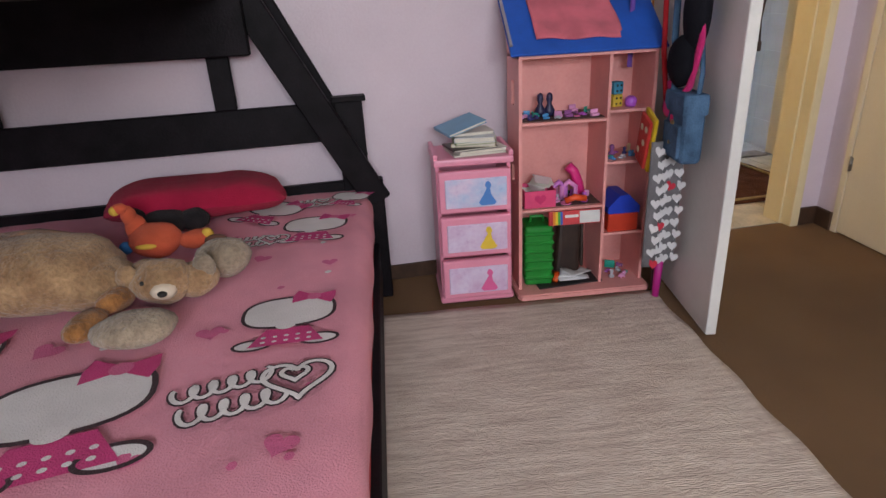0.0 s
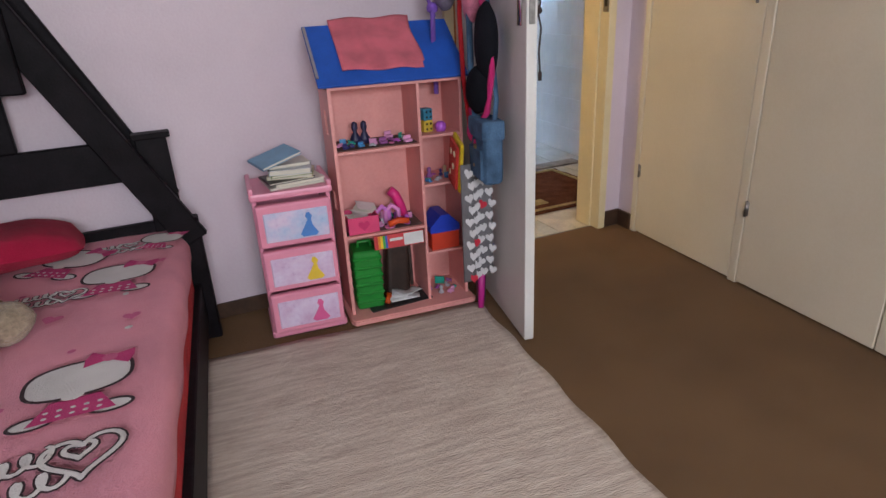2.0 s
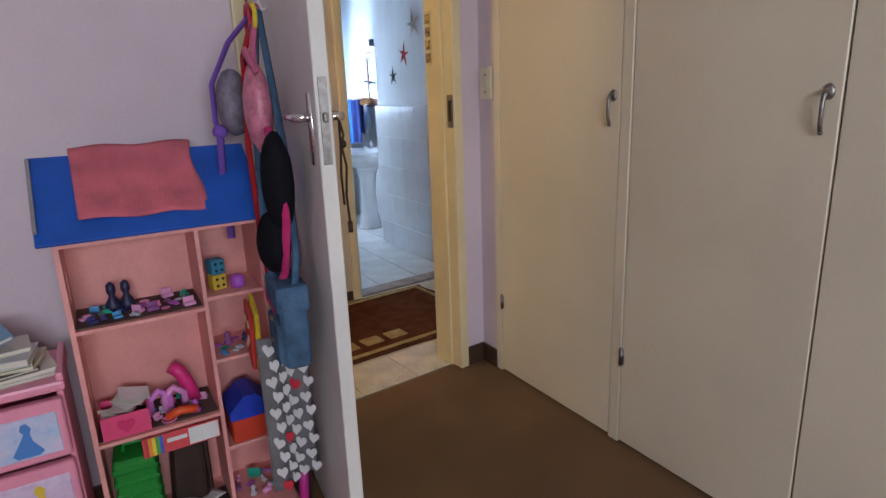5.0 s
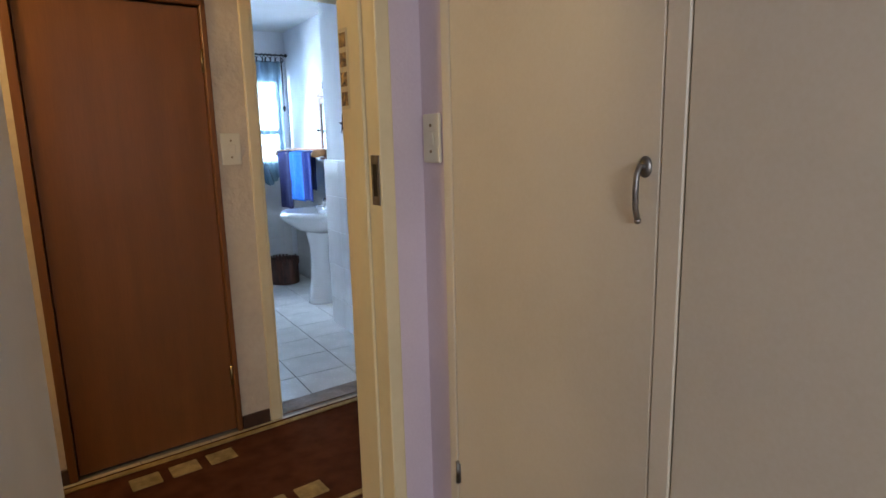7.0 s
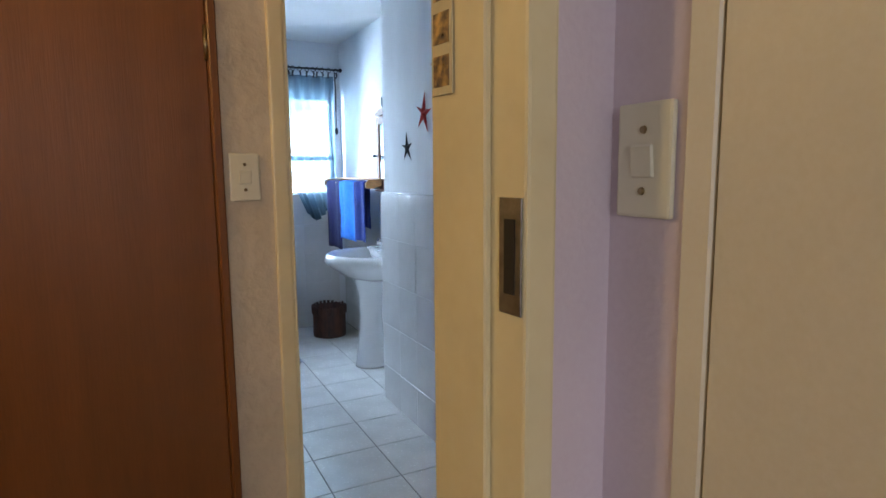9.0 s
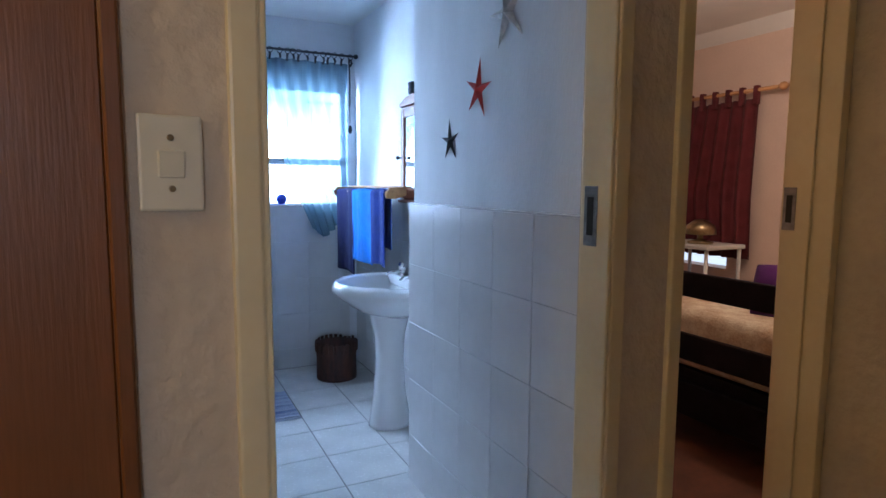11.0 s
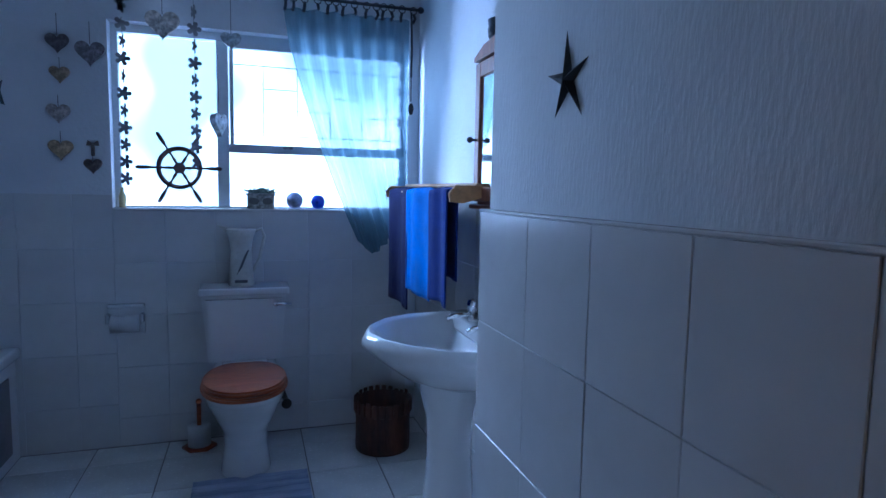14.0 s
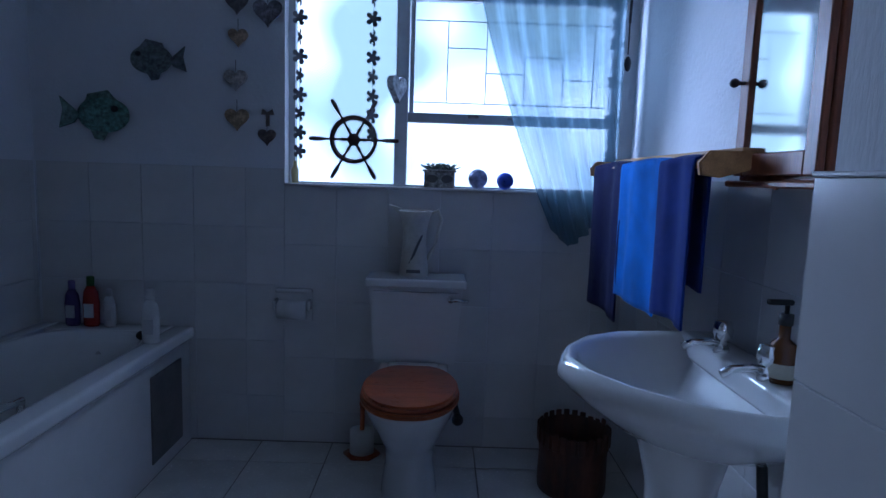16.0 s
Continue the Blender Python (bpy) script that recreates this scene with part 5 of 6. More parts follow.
nt = sheer.node_tree
nt.nodes.clear()
o_, mx, tr_, df, tl, ad, no_ = [nt.nodes.new(k) for k in ("ShaderNodeOutputMaterial", "ShaderNodeMixShader", "ShaderNodeBsdfTransparent", "ShaderNodeBsdfDiffuse", "ShaderNodeBsdfTranslucent", "ShaderNodeMixShader", "ShaderNodeTexNoise")]
df.inputs[0].default_value, tl.inputs[0].default_value, tr_.inputs[0].default_value = (0.30, 0.44, 0.56, 1), (0.17, 0.26, 0.32, 1), (0.74, 0.83, 0.88, 1)
no_.inputs["Scale"].default_value = 7
mrr = nt.nodes.new("ShaderNodeMapRange")
mrr.inputs[3].default_value, mrr.inputs[4].default_value = 0.5, 0.8
for a, b in ((no_.outputs[0], mrr.inputs[0]), (mrr.outputs[0], mx.inputs[0]), (df.outputs[0], ad.inputs[1]), (tl.outputs[0], ad.inputs[2]), (tr_.outputs[0], mx.inputs[1]), (ad.outputs[0], mx.inputs[2]), (mx.outputs[0], o_.inputs[0])):
    nt.links.new(a, b)
ad.inputs[0].default_value = 0.7


def sheer_fn(u, v):
    """Hangs from the rod (v = 1) and is drawn together towards the wall at its lower end."""
    top = 3.42 + 0.66 * u
    k = (1 - v) ** 1.35
    low = 3.80 + 0.29 * u
    x = top * (1 - k) + low * k
    z = 2.25 - (1 - v) * (1.27 - 0.28 * abs(u - 0.3))
    fold = math.sin(u * 44 + 2.2 * math.sin(v * 3)) * (0.018 + 0.02 * k)
    return Vector((x, fold + 0.02 * k * math.sin(u * 9), z))


Shape().sheet(sheer_fn, 120, 30).done("cloth", sheer, cu, True)
DARK = plain("dark_iron", (0.03, 0.03, 0.04), 0.5)
Shape().cyl((1.95, 0, 2.31), (4.14, 0, 2.31), 0.008).ball((4.14, 0, 2.31), 0.018).ball((2.0, 0, 2.31), 0.018).cyl((2.1, 0.085, 2.31), (2.1, 0, 2.31), 0.006).done("rod", DARK, cu, True)
for i in range(14):
    x = 3.43 + 0.66 * i / 13 + 0.012 * math.sin(i * 5)
    Shape().tube([(x + 0.018 * math.cos(a), 0.006 * math.sin(i), 2.303 + 0.02 * math.sin(a)) for a in [k * 0.7 for k in range(10)]], 0.0028, 5).tube([(x, 0, 2.285), (x + 0.008 * math.sin(i * 3), -0.006, 2.26), (x - 0.006, -0.004, 2.235)], 0.008, 6).done("ring_clip", DARK, cu, True)
tc_ = Shape().tube([(4.085, -0.01, 2.29), (4.09, -0.012, 2.1), (4.088, -0.01, 1.95)], 0.006).ball((4.088, -0.015, 1.78), 0.03, 0.5, 0.4, 1.1).tube([(4.088, -0.01, 1.95), (4.088, -0.012, 1.82)], 0.003)
tc_.done("tie_back", DARK, cu, True)

FLOWER = plain("shell_grey", (0.24, 0.24, 0.26), 0.5, 0.15)


def flower_string(x, y, z_top, n, step, label):
    g = thing("flower_garland", pose(x, y, 0), label, "garland", "flower garlands")
    Shape().cyl((0, 0, z_top - n * step), (0, 0, z_top + 0.08), 0.0012, seg=5).done("string", FLOWER, g)
    for i in range(n):
        z, turn = z_top - i * step, (i * 67) % 180
        a = 0.3 + 0.7 * abs(math.sin(i * 1.7 + x))
        pts = []
        for k in range(30):
            t = 2 * math.pi * k / 30
            r = 0.036 * (0.42 + 0.58 * abs(math.cos(2.5 * t)) ** 0.6)
            pts.append((r * math.cos(t) * a, r * math.sin(t)))
        Shape().prism(pts, 0.004, Matrix.Translation((0, 0.002, z)) @ Matrix.Rotation(radians(turn * 0.1), 4, "Z") @ Matrix.Rotation(radians(90), 4, "X")).done("flower", FLOWER, g)


flower_string(2.665, 8.415, 2.20, 11, 0.083, "string of grey shell flowers beside the window")
flower_string(2.99, 8.40, 2.20, 10, 0.083, "string of grey shell flowers before the window")
flower_string(4.065, 8.425, 2.05, 9, 0.083, "string of pale shell flowers behind the curtain")


def hung_heart(x, y, z, w, col, label, d=0.012, turn=0.0, wire=0.1):
    h = thing("heart_ornament", pose(x, y, z, 0, 0, turn), label, "heart ornament", "heart ornaments")
    Shape().prism(heart(w), d, Matrix.Translation((0, d / 2, 0)) @ Matrix.Rotation(radians(90), 4, "X"), d * 0.3).done("heart", mat("heart_%.2f_%.2f" % (col[0], col[2]), col, 0.7, vary=0.25, scale=40, bump=0.6, bscale=90), h, False)
    Shape().cyl((0, 0, w * 0.28), (0, 0, w * 0.3 + wire), 0.0015, seg=5).done("wire", DARK, h)
    return h


WHT, TAN, GRY = (0.52, 0.48, 0.46), (0.42, 0.30, 0.20), (0.16, 0.14, 0.15)
hung_heart(2.855, 8.34, 2.115, 0.155, (0.62, 0.57, 0.52), "large whitewashed wooden heart hanging from the rod", wire=0.15)
hung_heart(3.165, 8.36, 2.07, 0.10, (0.42, 0.44, 0.45), "woven wire heart hanging at the window", wire=0.18)
hung_heart(3.10, 8.39, 1.66, 0.13, (0.62, 0.64, 0.66), "white knitted heart hanging at the window", 0.03, 65, 0.3)
hung_heart(2.395, 8.395, 2.00, 0.10, GRY, "dark woven heart on the wall")
hung_heart(2.53, 8.395, 1.965, 0.13, (0.24, 0.22, 0.24), "grey lattice wooden heart on the wall")
hung_heart(2.40, 8.395, 1.855, 0.085, TAN, "tan wooden heart on the wall", 0.02, wire=0.05)
hung_heart(2.388, 8.395, 1.675, 0.10, (0.46, 0.40, 0.38), "pale pink wooden heart on the wall", 0.02, wire=0.05)
hung_heart(2.392, 8.395, 1.505, 0.105, (0.46, 0.33, 0.2), "sandy wooden heart on the wall", 0.02, wire=0.05)
hung_heart(2.525, 8.395, 1.43, 0.08, (0.17, 0.13, 0.12), "small brown heart below a paddle on the wall", 0.015, wire=0.06)
tagged(Shape().box(-0.008, -0.008, 0, 0.008, 0, 0.05).prism([(-0.028, 0.05), (0.028, 0.05), (0.022, 0.075), (0, 0.06), (-0.022, 0.075)], 0.008, Matrix.Rotation(radians(90), 4, "X")).done("whale_tail", plain("brown_tail", (0.17, 0.13, 0.12)), None, False, pose(2.525, 8.41, 1.475)), "small brown wooden whale tail on the wall", "ornament")


def fish(m, k, body, fin, label):
    f = thing("fish_ornament", m, label, "fish ornament", "fish on the wall")
    BODY = mat("fish_%.2f" % body[1], body, 0.45, vary=0.35, scale=50, bump=0.8, bscale=70)
    FIN = mat("fin_%.2f" % fin[1], fin, 0.5, vary=0.35, scale=50, bump=0.6, bscale=60)
    sh = Shape().ball((0, 0, 0), 0.075 * k, 1.25, 0.22, 0.85, None, 3, 0.04)
    for i in range(8):
        sh.tube([(0.07 * k * math.cos(a), -0.018 * k, 0.05 * k * math.sin(a)) for a in [i * 0.3 - 1.2 + q * 0.2 for q in range(4)]], 0.003 * k, 5)
    sh.done("body", BODY, f, True)
    Shape().prism([(0.08, 0.0), (0.15, 0.06), (0.14, 0.015), (0.155, -0.05), (0.10, -0.03)], 0.008, Matrix.Rotation(radians(90), 4, "X") @ Matrix.Diagonal((k, k, 1, 1))).done("tail", FIN, f)
    Shape().prism([(-0.05, 0.05), (-0.02, 0.085), (0.05, 0.07), (0.06, 0.045)], 0.008, Matrix.Rotation(radians(90), 4, "X") @ Matrix.Diagonal((k, k, 1, 1))).done("fin", FIN, f)
    Shape().prism([(-0.02, -0.055), (0.0, -0.09), (0.03, -0.085), (0.045, -0.05)], 0.008, Matrix.Rotation(radians(90), 4, "X") @ Matrix.Diagonal((k, k, 1, 1))).done("fin", FIN, f)
    Shape().ball((-0.05 * k, -0.018 * k, 0.02 * k), 0.012 * k).done("eye", BLACK, f, True)
    return f


fish(pose(2.02, 8.392, 1.745), 1.0, (0.15, 0.18, 0.17), (0.12, 0.14, 0.15), "grey-green mosaic fish on the wall")
fish(pose(1.80, 8.392, 1.50) @ Matrix.Diagonal((-1, 1, 1, 1)), 1.25, (0.12, 0.24, 0.2), (0.14, 0.22, 0.18), "teal ceramic fish on the wall")

# ornaments on the sill
sw = thing("ship_wheel", pose(2.905, 8.44, 1.43), "dark wooden ship's wheel standing on the sill", "ship wheel")
WH = plain("dark_wheel_wood", (0.075, 0.04, 0.035), 0.5, 0.15)
tmp = Shape()
tmp.tube([(0.098 * math.cos(a), 0, 0.098 * math.sin(a)) for a in [i * math.pi / 20 for i in range(41)]], 0.016, 8, None, 0.55)
tmp.done("rim", WH, sw, True)
Shape().lathe([(0.026, -0.012), (0.03, 0), (0.026, 0.012)], Matrix.Rotation(radians(90), 4, "X"), 16).done("hub", WH, sw, True)
for i in range(6):
    a = math.pi * i / 3
    m = Matrix.Rotation(-a, 4, "Y")
    Shape().lathe([(0.006, 0.02), (0.009, 0.05), (0.005, 0.07), (0.008, 0.09), (0.006, 0.115), (0.0055, 0.125), (0.010, 0.15), (0.011, 0.18), (0.009, 0.2), (0.003, 0.205)], m @ Matrix.Rotation(radians(90), 4, "Y"), 10).done("spoke", WH, sw, True)
pt = thing("flower_pot", pose(3.30, 8.435, 1.226), "small white basket pot with pale succulents", "flower pot")
Shape().box(-0.07, -0.035, 0, 0.07, 0.035, 0.075, 0.006, seg=2).box(-0.078, -0.04, 0.07, 0.078, 0.04, 0.082, 0.004).done("pot", mat("whitewashed_basket", (0.42, 0.40, 0.36), 0.8, vary=0.3, scale=50, bump=0.8, bscale=80), pt)
for sgn in (-1, 1):
    Shape().prism(oval(0.026, 0.018, 16), 0.003, Matrix.Translation((sgn * 0.034, -0.035, 0.04)) @ Matrix.Rotation(radians(90), 4, "X")).done("pattern", plain("dark_pattern", (0.12, 0.11, 0.1)), pt)
lr = random.Random(8)
sh = Shape()
for i in range(60):
    a, e = lr.uniform(0, 6.28), lr.uniform(0.2, 1.3)
    d = Vector((math.cos(a) * math.cos(e) * 1.4, math.sin(a) * math.cos(e) * 0.6, math.sin(e) * 0.8))
    c = Vector((lr.uniform(-0.05, 0.05), lr.uniform(-0.02, 0.02), 0.08))
    sh.cyl(c, c + d * 0.045, 0.007, 0.002, 5)
tagged(sh.done("leaf", mat("grey_green_leaf", (0.20, 0.27, 0.22), 0.6, vary=0.25, scale=30), pt), kind="stuff")
for x, r, c, l in ((3.475, 0.046, (0.30, 0.32, 0.50), "lilac-blue glass ball on the sill"), (3.60, 0.04, (0.02, 0.05, 0.4), "deep blue glass ball on the sill")):
    tagged(Shape().ball((0, 0, r), r, sub=3).done("ball", mat("ball_%.2f" % c[0], c, 0.3, vary=0.2, scale=30), None, True, pose(x, 8.435, 1.226)), l, "ball", "sill balls")
tagged(Shape().lathe([(0.016, 0), (0.018, 0.06), (0.01, 0.075), (0.008, 0.1)], None, 14).done("bottle", plain("yellow_lotion", (0.6, 0.5, 0.25), 0.3), None, True, pose(2.64, 8.44, 1.226)), "small yellow lotion bottle on the sill", "bottle")

# toilet
wc = thing("toilet", pose(3.215, 8.405, 0), "white toilet with a closed varnished wooden seat", "toilet")
sh = Shape()
sh.prism([(-0.175, 0.46), (0.175, 0.46), (0.205, 0.80), (-0.205, 0.80)], 0.19, Matrix.Translation((0, -0.008, 0)) @ Matrix.Rotation(radians(90), 4, "X"), 0.02)
sh.done("cistern", PORC, wc, False)
Shape().box(-0.218, -0.215, 0.80, 0.218, -0.003, 0.838, 0.012, seg=3).done("lid", PORC, wc, False)
Shape().cyl((0.15, -0.2, 0.755), (0.15, -0.225, 0.755), 0.013).tube([(0.15, -0.222, 0.755), (0.18, -0.228, 0.757), (0.225, -0.222, 0.752)], 0.008).done("lever", CHROME, wc, True)
PB = Matrix.Translation((0, -0.46, 0))


def bowl_fn(u, v):
    a = 2 * math.pi * u
    prof = ((0.115, 0.16), (0.11, 0.15), (0.098, 0.13), (0.10, 0.14), (0.135, 0.18), (0.172, 0.235), (0.18, 0.258), (0.18, 0.258))
    zs = (0.0, 0.04, 0.13, 0.2, 0.28, 0.36, 0.40, 0.425)
    t = v * (len(prof) - 1)
    i = min(int(t), len(prof) - 2)
    f = t - i
    rx, ry = prof[i][0] * (1 - f) + prof[i + 1][0] * f, prof[i][1] * (1 - f) + prof[i + 1][1] * f
    back = 0.06 * (1 - v)
    return Vector((rx * math.cos(a), -0.44 + ry * math.sin(a) + back, zs[i] * (1 - f) + zs[i + 1] * f))


Shape().sheet(bowl_fn, 40, 28).box(-0.15, -0.26, 0.38, 0.15, -0.05, 0.46, 0.02, seg=2).box(-0.085, -0.3, 0.0, 0.085, -0.1, 0.4, 0.03, seg=2).done("bowl", PORC, wc, True)
Shape().prism(oval(0.192, 0.255, 40, 2.2), 0.022, Matrix.Translation((0, -0.472, 0.426)), 0.007).done("seat", SEATWOOD, wc, False)
Shape().prism(oval(0.186, 0.246, 40, 2.2), 0.024, Matrix.Translation((0, -0.47, 0.449)), 0.009).done("seat_lid", SEATWOOD, wc, False)
Shape().box(-0.11, -0.25, 0.44, 0.11, -0.205, 0.475, 0.006).done("hinge_block", PORC, wc)
Shape().tube([(0.19, -0.3, 0.26), (0.2, -0.24, 0.24), (0.19, -0.1, 0.24), (0.18, 0.0, 0.25)], 0.015).ball((0.195, -0.3, 0.26), 0.026).done("valve", plain("black_rubber", (0.02, 0.02, 0.02)), wc, True)
# jug on the cistern
jg = thing("jug", pose(3.20, 8.30, 0.839), "white enamel jug with grey lavender motif", "jug")
Shape().lathe([(0.062, 0), (0.064, 0.01), (0.056, 0.09), (0.05, 0.18), (0.058, 0.24), (0.075, 0.285), (0.072, 0.288), (0.052, 0.24), (0.044, 0.18)], None, 28).done("body", mat("cream_enamel", (0.62, 0.60, 0.54), 0.3, vary=0.06, scale=12), jg, True)
Shape().prism([(-0.07, 0.27), (-0.115, 0.31), (-0.06, 0.295)], 0.03, Matrix.Translation((0, 0.015, 0)) @ Matrix.Rotation(radians(90), 4, "X")).done("spout", MATS["cream_enamel"], jg)
Shape().tube([(0.06, 0, 0.27), (0.10, 0, 0.29), (0.115, 0, 0.25), (0.09, 0, 0.14), (0.055, 0, 0.07)], 0.008).done("handle", MATS["cream_enamel"], jg, True)
GREYP = plain("grey_print", (0.13, 0.13, 0.14))
for i in range(6):
    a, z = -1.9 + i * 0.11, 0.06 + i * 0.016
    Shape().box(-0.004, -0.002, 0, 0.004, 0.001, 0.05, 0.001, Matrix.Translation((0.057 * math.cos(a), 0.057 * math.sin(a), z)) @ Matrix.Rotation(radians(28), 4, "Y")).done("sprig", GREYP, jg)
Shape().box(-0.03, -0.0655, 0.02, 0.03, -0.058, 0.034).done("lettering", GREYP, jg)

tp = thing("toilet_roll_holder", pose(2.648, 8.405, 0.67), "white ceramic holder with a paper roll", "toilet roll holder")
Shape().box(-0.085, -0.012, -0.08, 0.085, 0, 0.075, 0.006, seg=2).box(-0.085, -0.07, -0.02, -0.068, -0.01, 0.03, 0.006).box(0.068, -0.07, -0.02, 0.085, -0.01, 0.03, 0.006).box(-0.085, -0.03, 0.055, 0.085, 0.0, 0.075, 0.006).done("holder", PORC, tp)
Shape().cyl((-0.062, -0.05, -0.018), (0.062, -0.05, -0.018), 0.042, seg=24).done("paper_roll", plain("tissue", (0.74, 0.73, 0.72), 0.95), tp, True)
ps = thing("paper_stand", pose(2.985, 8.29, 0), "wooden paper stand with a spare roll", "paper stand")
Shape().prism(oval(0.085, 0.07, 6), 0.018, None, 0.004).cyl((0.0, 0, 0.018), (0, 0, 0.24), 0.011).ball((0, 0, 0.245), 0.016).done("stand", SEATWOOD, ps, True)
Shape().lathe([(0.055, 0.019), (0.055, 0.122), (0.02, 0.1225)], None, 24).done("paper_roll", MATS["tissue"], ps, True)


def mat_fn(u, v):
    return Vector((2.99 + 0.5 * u, 7.42 + 0.47 * v, 0.012 + 0.004 * math.sin(v * 60) + 0.004 * noise.noise(Vector((u * 8, v * 8, 0)))))


bm_ = mat("blue_white_striped_pile", (0.55, 0.58, 0.66), 1.0, vary=0.1, scale=3.2, bump=1.0, bscale=60, stretch=(0.35, 6, 1), second=(0.16, 0.20, 0.38), spec=0.05)
bmat = Shape().sheet(mat_fn, 20, 60, 0.012).done("bath_mat", bm_, None, True)
tagged(bmat, "striped blue and white tufted mat before the toilet", "bath mat")
s = Shape()
for i in range(110):
    x, sgn = 2.99 + 0.5 * i / 109, -1
    s.box(x, 7.40, 0.002, x + 0.003, 7.425, 0.008)
tagged(s.done("fringe", bm_, bmat), kind="stuff")

bk_ = thing("waste_basket", pose(3.895, 8.07, 0), "dark brown bark waste basket", "basket")
BARK = mat("dark_brown_bark", (0.075, 0.024, 0.013), 0.55, vary=0.3, scale=18, bump=0.6, bscale=40, stretch=(1, 1, 0.3))
Shape().lathe([(0.14, 0), (0.142, 0.02), (0.14, 0.15), (0.147, 0.255), (0.137, 0.257), (0.128, 0.15), (0.125, 0.02), (0.02, 0.015)], None, 30).done("body", BARK, bk_, True)
s = Shape()
for i in range(26):
    a = i * 2 * math.pi / 26
    s.box(-0.012, -0.004, 0.2, 0.012, 0.004, 0.262 + 0.02 * lr.random(), 0.002, Matrix.Rotation(a, 4, "Z") @ Matrix.Translation((0, 0.147, 0)))
s.done("rim_strip", BARK, bk_)

# wash basin on its pedestal
ba = thing("wash_basin", pose(4.15, 7.12, 0) @ Matrix.Diagonal((1, 1, 0.965, 1)), "white porcelain pedestal wash basin", "wash basin")
RIM = [(-0.02, -0.36), (-0.16, -0.36), (-0.30, -0.31), (-0.42, -0.20), (-0.50, -0.08), (-0.53, 0.04), (-0.50, 0.16), (-0.42, 0.27), (-0.30, 0.34), (-0.16, 0.36), (-0.02, 0.36)]


def closed(k, z, cx=-0.25, n=56):
    """Points round the rim outline, shrunk towards its middle."""
    pts = RIM + [RIM[0]]
    d = [0.0]
    for a, b in zip(pts, pts[1:]):
        d.append(d[-1] + math.hypot(b[0] - a[0], b[1] - a[1]))
    out = []
    for i in range(n):
        t = d[-1] * i / n
        j = max(q for q in range(len(d) - 1) if d[q] <= t)
        f = (t - d[j]) / (d[j + 1] - d[j])
        x, y = pts[j][0] * (1 - f) + pts[j + 1][0] * f, pts[j][1] * (1 - f) + pts[j + 1][1] * f
        out.append(Vector((cx + (x - cx) * k, y * k, z)))
    return out


def basin_body():
    bm = bmesh.new()
    layers = [closed(0.30, 0.66, -0.20), closed(0.55, 0.70, -0.22), closed(0.86, 0.775), closed(0.985, 0.812), closed(1.0, 0.825), closed(0.995, 0.838), closed(0.93, 0.866), closed(0.90, 0.868), closed(0.80, 0.855, -0.30), closed(0.66, 0.79, -0.30), closed(0.45, 0.74, -0.29), closed(0.12, 0.725, -0.28)]
    rings = [[bm.verts.new(p) for p in lay] for lay in layers]
    n = len(rings[0])
    for a, b in zip(rings, rings[1:]):
        for i in range(n):
            bm.faces.new((a[i], a[(i + 1) % n], b[(i + 1) % n], b[i]))
    bm.faces.new(rings[0][::-1]), bm.faces.new(rings[-1])
    s = Shape()
    s.add(bm)
    return s.box(-0.11, -0.34, 0.80, -0.004, 0.34, 0.872, 0.014, seg=2)


basin_body().done("basin", PORC, ba, True)
Shape().lathe([(0.118, 0), (0.115, 0.02), (0.09, 0.2), (0.078, 0.4), (0.085, 0.55), (0.115, 0.68), (0.14, 0.72)], Matrix.Translation((-0.21, 0, 0)), 28, 1.05, 0.9).done("pedestal", PORC, ba, True)
for y in (-0.11, 0.11):
    t_ = Shape().lathe([(0.022, 0.868), (0.018, 0.885), (0.012, 0.905), (0.022, 0.91), (0.026, 0.93), (0.022, 0.955), (0.006, 0.96)], Matrix.Translation((-0.085, y, 0)), 12)
    t_.tube([(-0.085, y, 0.892), (-0.12, y, 0.90), (-0.165, y, 0.895), (-0.19, y, 0.882)], 0.010)
    t_.done("tap", CHROME, ba, True)
Shape().lathe([(0.02, 0), (0.02, 0.006)], Matrix.Translation((-0.28, 0, 0.727)), 14).done("drain", CHROME, ba, True)
Shape().tube([(-0.07, -0.2, 0.0), (-0.07, -0.2, 0.3), (-0.09, -0.16, 0.55), (-0.09, -0.12, 0.75)], 0.012).done("pipe", plain("dark_pipe", (0.03, 0.03, 0.03)), ba, True)
sp = thing("soap_bottle", pose(4.09, 7.0, 0.842), "brown pump soap bottle with a cream label", "soap bottle")
Shape().lathe([(0.030, 0), (0.031, 0.005), (0.031, 0.07), (0.026, 0.088), (0.012, 0.1), (0.012, 0.13)], None, 24).done("bottle", mat("amber_plastic", (0.12, 0.045, 0.015), 0.15, vary=0.1), sp, True)
Shape().lathe([(0.0315, 0.012), (0.0315, 0.045)], None, 24).done("label_band", plain("cream_label", (0.62, 0.58, 0.46)), sp, True)
Shape().cyl((0, 0, 0.13), (0, 0, 0.155), 0.015).cyl((0, 0, 0.155), (0, 0, 0.18), 0.005).box(-0.045, -0.008, 0.175, 0.012, 0.008, 0.187, 0.003).done("pump", BLACK, sp, True)

# mirror cabinet, towel rail, towels
cb_ = thing("mirror_cabinet", pose(4.157, 7.07, 1.29), "red-brown wooden cabinet with a mirrored door", "cabinet")
